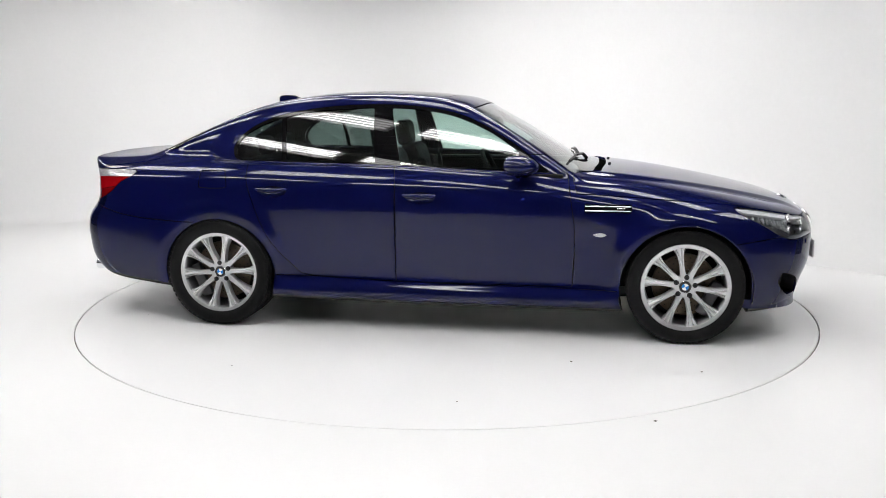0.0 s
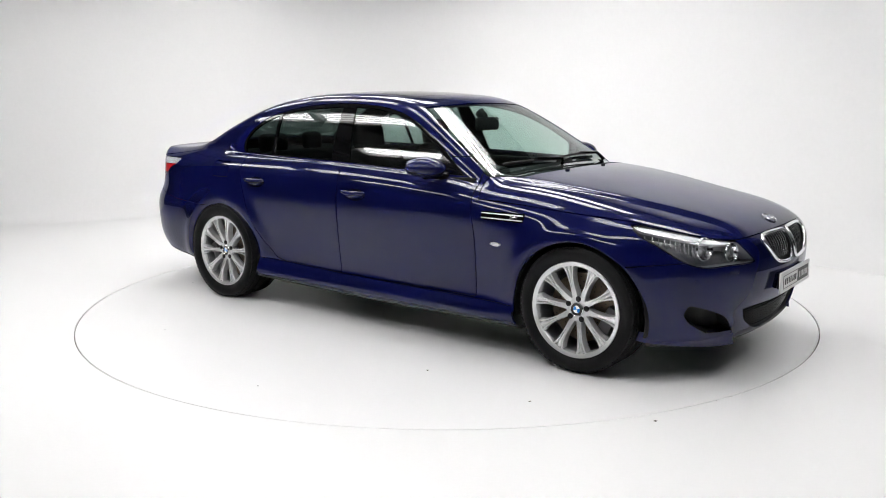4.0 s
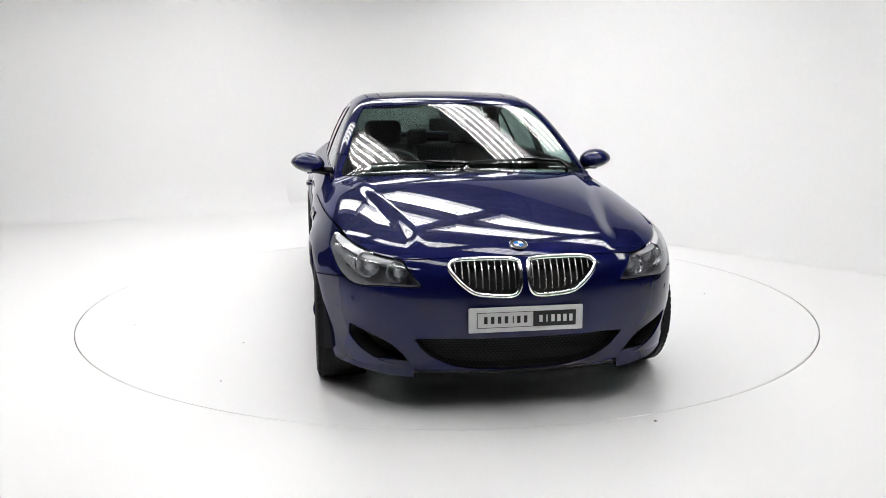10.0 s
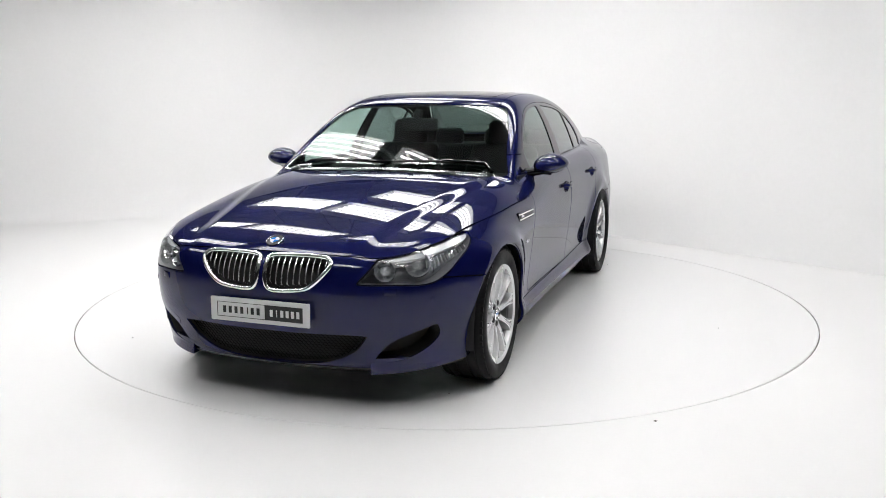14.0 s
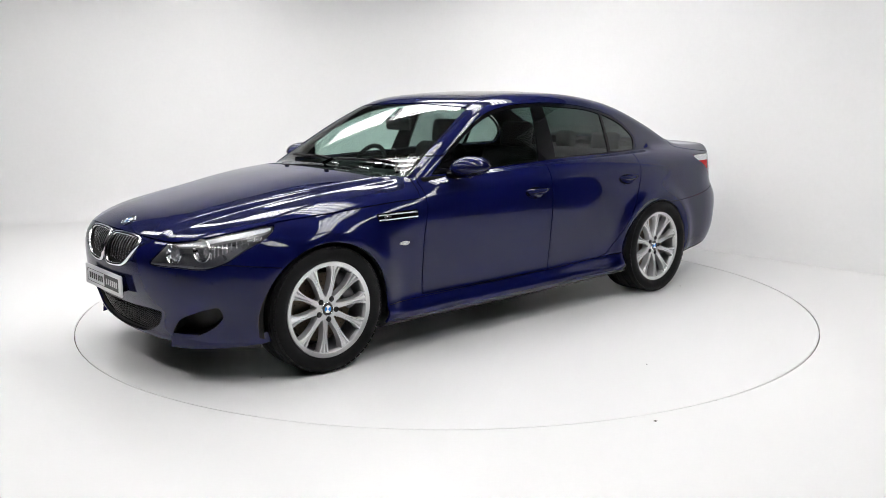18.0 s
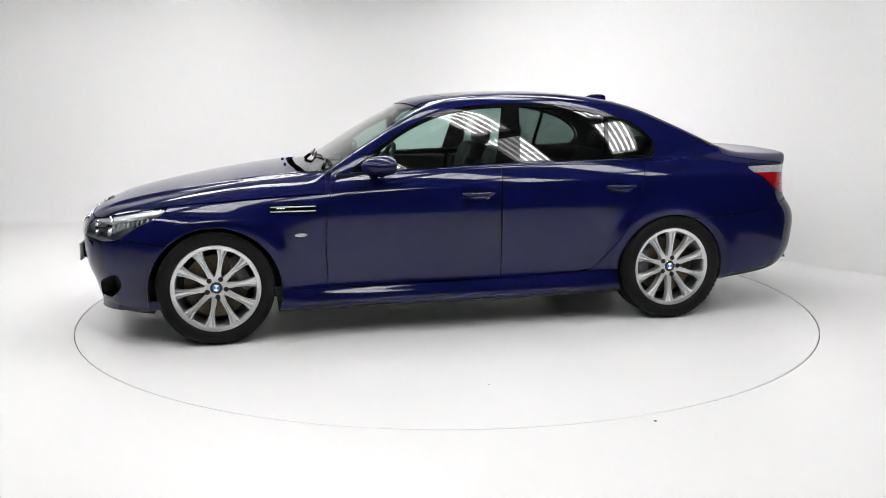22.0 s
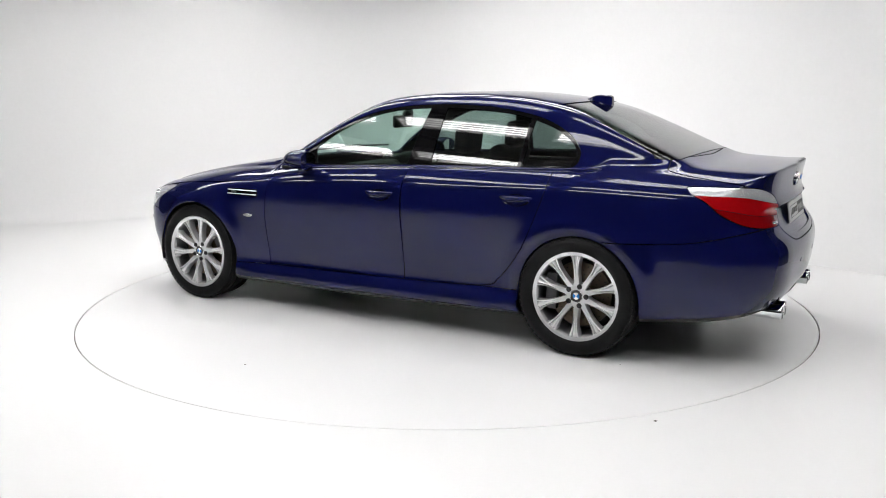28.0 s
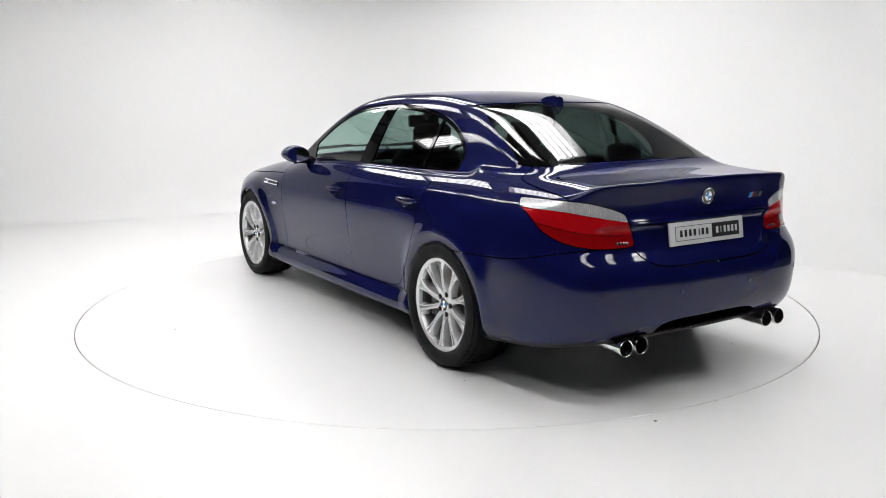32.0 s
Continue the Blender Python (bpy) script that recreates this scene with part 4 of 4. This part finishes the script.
# wheels, built with the axle along z, outwards positive
def wheel(cx, s, width, lift):
    m = pose(cx, s * 0.79, WHEEL_R - lift, -90 * s, 0, 0) @ pose(0, 0, 0, 0, 0, 7 * s + (11 if cx < 0 else 0))
    e = width / 2
    bm = bmesh.new()
    f = 0.122
    lathe(bm, [(0.190, -0.09), (0.225, -0.06), (0.231, 0.02), (0.229, f - 0.03)], 72)
    w = part("wheel", bm, M_BARREL, car, "silver alloy wheel with ten flared spokes and a dark tyre", at=m)
    bm = bmesh.new()
    lathe(bm, [(0.229, f - 0.040), (0.231, f - 0.014), (0.236, f - 0.006), (0.246, f - 0.003), (0.2565, f), (0.2595, f - 0.004), (0.257, f - 0.014), (0.250, f - 0.03)], 72)
    part("rim_lip", bm, M_ALLOY, w)
    bm = bmesh.new()
    h = e
    grooves = []
    for z in (0.62, 0.24, -0.24, -0.62):
        z *= h
        grooves += [(0.3425, z + 0.006), (0.335, z + 0.005), (0.335, z - 0.005), (0.3425, z - 0.006)]
    prof = [(0.250, h * 0.80), (0.262, h * 0.93), (0.285, h * 1.0), (0.305, h * 1.0), (0.322, h * 0.96), (0.334, h * 0.88), (0.3405, h * 0.78)] + grooves + [(0.3405, -h * 0.78), (0.334, -h * 0.88), (0.30, -h), (0.26, -h * 0.93), (0.25, -h * 0.8)]
    lathe(bm, prof, 96)
    bmesh.ops.recalc_face_normals(bm, faces=bm.faces)
    tyre = part("tyre", bm, M_RUBBER, w, "black low-profile tyre")
    # shoulder blocks of the tread
    bm = bmesh.new()
    for k in range(60):
        a = 2 * math.pi * k / 60
        for sg in (1, -1):
            box(bm, 0.3325 * math.cos(a), 0.3325 * math.sin(a), sg * h * 0.80, 0.009, 0.026, h * 0.26, 0, pose(0, 0, 0, 0, 0, math.degrees(a)))
    tagged(part("tread_pattern", bm, M_RUBBER, w, "moulded tread blocks", smooth=False), kind="stuff")
    me = None
    for k in range(10):
        if me is None:
            bm = bmesh.new()
            rows = []
            for i in range(15):
                u = i / 14
                r = 0.052 + (0.240 - 0.052) * u
                hw = 0.0108 + 0.0270 * u ** 4.2 + 0.0085 * (1 - u) ** 2.5 + 0.003 * u
                zc = f - 0.036 + 0.030 * u ** 0.8 + 0.004 * math.sin(math.pi * u)
                g = 0.011 * step(0.15, 0.7, u)
                rows.append([bm.verts.new((r, y, z)) for y, z in ((-hw, zc - 0.045), (-hw, zc - 0.008), (-hw * 0.84, zc), (-hw * 0.58, zc - 0.001), (-hw * 0.44, zc - g), (-hw * 0.22, zc - g * 0.35), (0, zc - g * 0.2), (hw * 0.22, zc - g * 0.35), (hw * 0.44, zc - g), (hw * 0.58, zc - 0.001), (hw * 0.84, zc), (hw, zc - 0.008), (hw, zc - 0.045))])
            for a, b in zip(rows, rows[1:]):
                for j in range(12):
                    bm.faces.new((a[j], b[j], b[j + 1], a[j + 1]))
            bm.faces.new(rows[-1][::-1])
            sp = part("spoke", bm, M_ALLOY, w)
            me = sp.data
        else:
            sp = new("spoke", me)
            sp.parent = w
        sp.matrix_basis = pose(0, 0, 0, 0, 0, 36 * k)
    bm = bmesh.new()
    z = f - 0.036
    lathe(bm, [(0.072, z - 0.05), (0.072, z - 0.006), (0.066, z + 0.001), (0.040, z + 0.003), (0.036, z + 0.002), (0.0005, z + 0.002)], 40)
    part("hub", bm, M_ALLOY, w)
    for k in range(5):
        a = radians(72 * k + 18)
        bm = bmesh.new()
        lathe(bm, [(0.0152, 0), (0.0152, 0.0035), (0.0095, 0.004), (0.0085, 0.007), (0.0005, 0.007)], 12, pose(0.057 * math.cos(a), 0.057 * math.sin(a), z + 0.004))
        part("wheel_bolt", bm, M_PLASTIC, w)
    roundel(w, pose(0, 0, z + 0.004, 0, 0, 30), 0.036)
    bm = bmesh.new()
    lathe(bm, [(0.0005, 0.01), (0.09, 0.01), (0.095, 0.03), (0.185, 0.03), (0.187, 0.0), (0.09, 0.0)], 64)
    disc = part("brake_disc", bm, M_STEEL, w, "cross-drilled steel brake disc")
    bm = bmesh.new()
    for k in range(24):
        for r, o in ((0.115, 0), (0.14, 0.1), (0.165, 0.2)):
            a = 2 * math.pi * k / 24 + o
            bmesh.ops.create_circle(bm, cap_ends=True, segments=6, radius=0.004, matrix=pose(r * math.cos(a), r * math.sin(a), 0.0305))
    tagged(part("drilled_holes", bm, M_DARK, w, "drilled brake disc holes", smooth=False), kind="stuff")
    bm = bmesh.new()
    a = radians((200 if cx > 0 else -20) if s > 0 else (-20 if cx > 0 else 200))
    box(bm, 0, 0, 0.025, 0.075, 0.22, 0.07, 0.02)
    part("brake_caliper", bm, M_ALLOY_DARK, w, "dull grey brake caliper", at=pose(0, 0, 0, 0, 0, math.degrees(a)) @ pose(0.165, 0, 0))
    # added dark disc: stands in for the shade behind spokes and brake
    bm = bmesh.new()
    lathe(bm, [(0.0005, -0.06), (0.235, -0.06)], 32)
    part("inner_shade", bm, M_DARK, w, "dark disc standing in for the shade inside the wheel")


for cx, width, lift in ((AXLE, 0.258, 0.0), (-AXLE, 0.285, 0.001)):
    for s in (1, -1):
        wheel(cx, s, width, lift)


# cabin
def pad(bm, x, y, z, sx, sy, sz, bevel, lean=0.0):
    return box(bm, x, y, z, sx, sy, sz, bevel, pose(0, 0, 0, 0, lean, 0), 4)


for y in (0.375, -0.375):
    bm = bmesh.new()
    pad(bm, -0.02, y, 0.48, 0.54, 0.50, 0.16, 0.06, -6)
    seat = part("front_seat", bm, M_LEATHER, car, "black leather sports seat")
    bm = bmesh.new()
    pad(bm, -0.36, y, 0.80, 0.15, 0.49, 0.62, 0.065, -17)
    for o in (-0.21, 0.21):
        pad(bm, -0.32, y + o, 0.76, 0.17, 0.09, 0.48, 0.04, -17)
    part("backrest", bm, M_LEATHER, seat)
    bm = bmesh.new()
    pad(bm, -0.49, y, 1.175, 0.10, 0.265, 0.19, 0.045, -8)
    part("head_restraint", bm, M_LEATHER, seat)
    for o in (-0.06, 0.06):
        bm = bmesh.new()
        tube(bm, [(-0.455, y + o, 1.00), (-0.485, y + o, 1.12)], 0.007, 8)
        part("restraint_post", bm, M_CHROME, seat)
bm = bmesh.new()
pad(bm, -1.0, 0, 0.46, 0.52, 1.34, 0.16, 0.06, -5)
bench = part("rear_seat", bm, M_LEATHER, car, "black leather rear bench")
bm = bmesh.new()
pad(bm, -1.33, 0, 0.76, 0.16, 1.32, 0.58, 0.06, -22)
part("backrest", bm, M_LEATHER, bench)
for y in (0.40, 0.0, -0.40):
    bm = bmesh.new()
    pad(bm, -1.44, y, 1.095, 0.09, 0.25 - 0.08 * (y == 0), 0.14, 0.04, -8)
    part("head_restraint", bm, M_LEATHER, bench)
bm = bmesh.new()
box(bm, -1.46, 0, 0.66, 0.03, 1.50, 0.70)
part("rear_bulkhead", bm, M_CABIN, car, smooth=False)
bm = bmesh.new()
box(bm, -1.66, 0, 1.015, 0.50, 1.25, 0.03, 0.01)
part("parcel_shelf", bm, M_CABIN, car)
bm = bmesh.new()
pad(bm, 0.58, 0, 0.83, 0.42, 1.40, 0.26, 0.07, 6)
dash = part("dashboard", bm, M_CABIN, car, "charcoal dashboard")
bm = bmesh.new()
pad(bm, 0.46, -0.37, 0.965, 0.22, 0.40, 0.09, 0.04, 8)
part("instrument_hood", bm, M_CABIN, dash)
bm = bmesh.new()
pad(bm, 0.385, 0.02, 0.86, 0.02, 1.25, 0.035, 0.008, 6)
part("trim_strip", bm, M_WOOD, dash, "brown wood trim strip")
bm = bmesh.new()
box(bm, 0.0, 0, 0.50, 1.0, 0.24, 0.26, 0.05)
part("centre_console", bm, M_CABIN, car)
bm = bmesh.new()
m = pose(0.26, -0.37, 0.925, 0, 66, 0)
tube(bm, [m @ Vector((0.185 * math.cos(2 * math.pi * k / 40), 0.185 * math.sin(2 * math.pi * k / 40), 0)) for k in range(40)], 0.0165, 10, True)
sw = part("steering_wheel", bm, M_LEATHER, car, "black leather steering wheel")
bm = bmesh.new()
box(bm, 0, 0, -0.01, 0.10, 0.16, 0.05, 0.02)
for a in (90, 270, 0):
    box(bm, 0.10 * math.cos(radians(a)), 0.10 * math.sin(radians(a)), -0.01, 0.16, 0.035, 0.02, 0.006, pose(0, 0, 0, 0, 0, a))
part("wheel_boss", bm, M_CABIN, sw, at=m)
bm = bmesh.new()
box(bm, 0.255, -0.01, 1.262, 0.03, 0.26, 0.088, 0.018)
im = part("interior_mirror", bm, M_CABIN, car, "black interior mirror")
bm = bmesh.new()
tube(bm, [(0.250, -0.03, 1.27), (0.240, -0.03, 1.31), (0.205, -0.03, 1.338)], [0.02, 0.03, 0.034], 10)
part("mirror_stem", bm, M_CABIN, im)
bm = bmesh.new()
box(bm, -0.40, 0, 0.28, 2.6, 1.45, 0.05)
part("cabin_floor", bm, M_CARPET, car, smooth=False)
for s in (1, -1):
    for x0, x1 in ((0.72, -0.28), (-0.32, -1.18)):
        bm = bmesh.new()
        box(bm, (x0 + x1) / 2, s * 0.775, 0.67, x0 - x1, 0.05, 0.62, 0.015)
        card = part("door_card", bm, M_CABIN, car)
        bm = bmesh.new()
        box(bm, (x0 + x1) / 2 - 0.05, s * 0.73, 0.70, (x0 - x1) * 0.7, 0.07, 0.06, 0.02)
        part("armrest", bm, M_LEATHER, card)
        bm = bmesh.new()
        box(bm, (x0 + x1) / 2, s * 0.765, 0.972, x0 - x1, 0.07, 0.03, 0.012)
        part("door_sill_top", bm, M_CABIN, card)



# ---- the studio ----
M_CONCRETE = vary(mat("hall_concrete", (0.10, 0.10, 0.10), 0.8), 0.2, 1, 30, 0.1)
M_HALL = vary(mat("hall_sheet", (0.07, 0.07, 0.075), 0.8), 0.2, 1, 30, 0.1)
TABLE_R = 2.493
bm = bmesh.new()
lathe(bm, [(TABLE_R + 0.0042, -0.03), (TABLE_R + 0.0042, 0.0), (3.2, 0.0), (5.0, 0.0), (9.0, 0.0)], 160)
for v in bm.verts:
    v.co.y = max(v.co.y, -4.9)
    v.co.x = min(v.co.x, 4.35)
tagged(part("floor", bm, M_FLOOR, None, smooth=False), "white painted studio floor with a slight gloss", "floor", kind="structure")
bm = bmesh.new()
bmesh.ops.create_circle(bm, cap_ends=True, segments=160, radius=TABLE_R + 0.05, matrix=pose(0, 0, -0.031))
tagged(part("floor_pit", bm, M_DARK), "dark pit under the turntable", "floor", kind="structure")
turntable = new("turntable")
bm = bmesh.new()
lathe(bm, [(0.0001, 0.0), (1.0, 0.0), (TABLE_R - 0.006, 0.0), (TABLE_R - 0.002, -0.004), (TABLE_R - 0.002, -0.028)], 160)
part("platform", bm, M_TABLE, turntable)
bm = bmesh.new()
lathe(bm, [(TABLE_R - 0.0015, -0.003), (TABLE_R + 0.0005, -0.0035), (TABLE_R + 0.0005, -0.025)], 160)
M_SPECK = mat("brown_speck", (0.06, 0.05, 0.04), 0.8)
for k, (x, y, r) in enumerate(((0.93, -1.38, 0.008), (1.62, -1.45, 0.007), (-0.9, -1.75, 0.006), (0.4, -2.1, 0.005), (-1.6, 0.9, 0.006), (1.9, 0.7, 0.005), (0.2, 1.9, 0.006), (-1.9, -0.8, 0.005))):
    sp = bmesh.new()
    bmesh.ops.create_icosphere(sp, subdivisions=1, radius=r)
    for v in sp.verts:
        v.co = Vector((v.co.x * (1 + 0.5 * math.sin(9 * k + 40 * v.co.y)), v.co.y * 0.7, v.co.z * 0.25))
    part("grit", sp, M_SPECK, turntable, "tiny brown speck of grit", at=pose(x, y, 0.001, 0, 0, 50 * k))
part("edge_strip", bm, M_STEEL, turntable, "thin worn metal edge")
tagged(turntable, "round white turntable set flush in the studio floor", "turntable")

sp = bmesh.new()
bmesh.ops.create_icosphere(sp, subdivisions=1, radius=0.009)
for v in sp.verts:
    v.co = Vector((v.co.x * (1 + 0.4 * math.sin(60 * v.co.y)), v.co.y * 0.8, v.co.z * 0.22 + 0.002))
tagged(part("grit", sp, M_SPECK, None, at=pose(0.948, -2.395, 0)), "tiny dark chip lying on the white studio floor", "grit")

CORNER, RIGHT_END, LEFT_END = Vector((-0.97, 5.52, 0)), Vector((4.3, -0.133, 0)), Vector((-6.5, 3.13, 0))
WALL_H = 3.35


def wall_line():
    """The line of the two walls in plan, with a rounded corner."""
    a, b = (RIGHT_END - CORNER).normalized(), (LEFT_END - CORNER).normalized()
    r = 1.2
    pts = [RIGHT_END] + [CORNER + a * r * (1 - u) ** 2 + b * r * u * u for u in [k / 12 for k in range(13)]] + [LEFT_END]
    return pts


def wall(name, pts, cove, label):
    bm = bmesh.new()
    rows = []
    prof = [(cove * (1 - math.sin(math.pi / 2 * k / 8)), cove * (1 - math.cos(math.pi / 2 * k / 8))) for k in range(9)] + [(0, WALL_H), (-0.12, WALL_H), (-0.12, -0.05)]
    for i, p in enumerate(pts):
        d = (pts[min(i + 1, len(pts) - 1)] - pts[max(i - 1, 0)]).normalized()
        inn = Vector((-d.y, d.x, 0))
        rows.append([bm.verts.new(p + inn * u + Vector((0, 0, z + 0.002))) for u, z in prof])
    for a, b in zip(rows, rows[1:]):
        for k in range(len(prof) - 1):
            bm.faces.new((a[k], b[k], b[k + 1], a[k + 1]))
    return tagged(part(name, bm, M_WHITE), label, "wall", kind="structure")


line = wall_line()
wall("wall_right", line[:2], 0.012, "white painted studio wall meeting the floor at a hard line")
wall("wall_corner", line[1:-1], 0.10, "white rounded corner of the studio walls")
wall("wall_left", line[-2:], 0.35, "white painted studio wall with a soft coved foot")
bm = bmesh.new()
box(bm, 0, -2, -0.075, 26, 22, 0.1)
tagged(part("ground", bm, M_CONCRETE, smooth=False), "dark grey concrete hall floor", "floor", kind="structure")
for k, (x, y, sx, sy) in enumerate(((-12.9, -2, 0.2, 22), (12.9, -2, 0.2, 22), (0, -12.9, 26, 0.2), (0, 8.9, 26, 0.2))):
    bm = bmesh.new()
    box(bm, x, y, 2.5, sx, sy, 5.1)
    tagged(part("wall_hall_%d" % (k + 1), bm, M_HALL, smooth=False), "dark grey wall of the hall round the studio", "wall", kind="structure")

bm = bmesh.new()
box(bm, 0, -2, 5.05, 26, 22, 0.1)
for k in range(13):
    box(bm, -9 + 1.5 * k, -2, 4.93, 0.06, 22, 0.14)
for k in range(40):
    box(bm, 0, -12.8 + 0.55 * k, 4.985, 26, 0.05, 0.03)
tagged(part("ceiling", bm, vary(mat("ceiling_sheet", (0.36, 0.36, 0.365), 0.7), 0.15, 0.8, 20, 0.1), smooth=False), "grey ribbed sheet ceiling of the hall", "ceiling", kind="structure")

M_TUBE = mat("lit_tube", (1, 1, 1), 0.5, emit=(1.0, 0.99, 0.985), strength=13.2)
M_TRAY = vary(mat("lamp_tray", (0.62, 0.62, 0.62), 0.5), 0.05, 4, 60, 0.05)
LAMP_Z = 3.3


def ceiling_lamp():
    lamp = new("ceiling_light")
    bm = bmesh.new()
    box(bm, 0, 0, 0.055, 1.62, 0.46, 0.03)
    part("tray", bm, M_TRAY, lamp, smooth=False)
    for y in (-0.225, 0.225):
        bm = bmesh.new()
        box(bm, 0, y, -0.020, 1.62, 0.012, 0.118)
        part("side_reflector", bm, M_TRAY, lamp, smooth=False)
    for x in (-0.804, 0.804):
        bm = bmesh.new()
        box(bm, x, 0, -0.005, 0.010, 0.436, 0.088)
        part("end_plate", bm, M_TRAY, lamp, smooth=False)
    for k in range(5):
        bm = bmesh.new()
        y = (k - 2) * 0.088
        tube(bm, [(-0.75, y, 0.01), (0.75, y, 0.01)], 0.0165, 8)
        part("tube", bm, M_TUBE, lamp)
    for x in (-0.6, 0.6):
        bm = bmesh.new()
        tube(bm, [(x, 0, 0.07), (x, 0, 5.0 - LAMP_Z)], 0.004, 6)
        part("hanger", bm, M_STEEL, lamp)
    return tagged(lamp, "hanging fluorescent light with five lit white tubes", "ceiling light", group="studio lights")


first = ceiling_lamp()
spots = []
for v in (-3.9, -2.3, -0.52, 0.84, 1.60):
    for u in (-3.75, -2.0, -0.10, 1.80, 3.70):
        x, y = 0.70 * u + 0.71 * v, -0.71 * u + 0.70 * v
        side = (Vector((x, y, 0)) - CORNER).dot(Vector((0.397, -0.918, 0)))
        if side > 1.2 and y > -5.3 and -4.6 < x < 3.2 and (v < 1 or -3 < u < 1):
            spots.append((x, y))
for k, (x, y) in enumerate(spots):
    m = pose(x, y, LAMP_Z, 0, 0, -45.5)
    if k:
        copy_thing(first, m)
    else:
        first.matrix_basis = m


def motions():
    rows = [(t, pose(0, 0, 0, 0, 0, a)) for t, a in TURN]
    walk(turntable, rows)
    walk(car, [(t, m @ pose(CAR_X, CAR_Y, 0)) for t, m in rows])


motions()
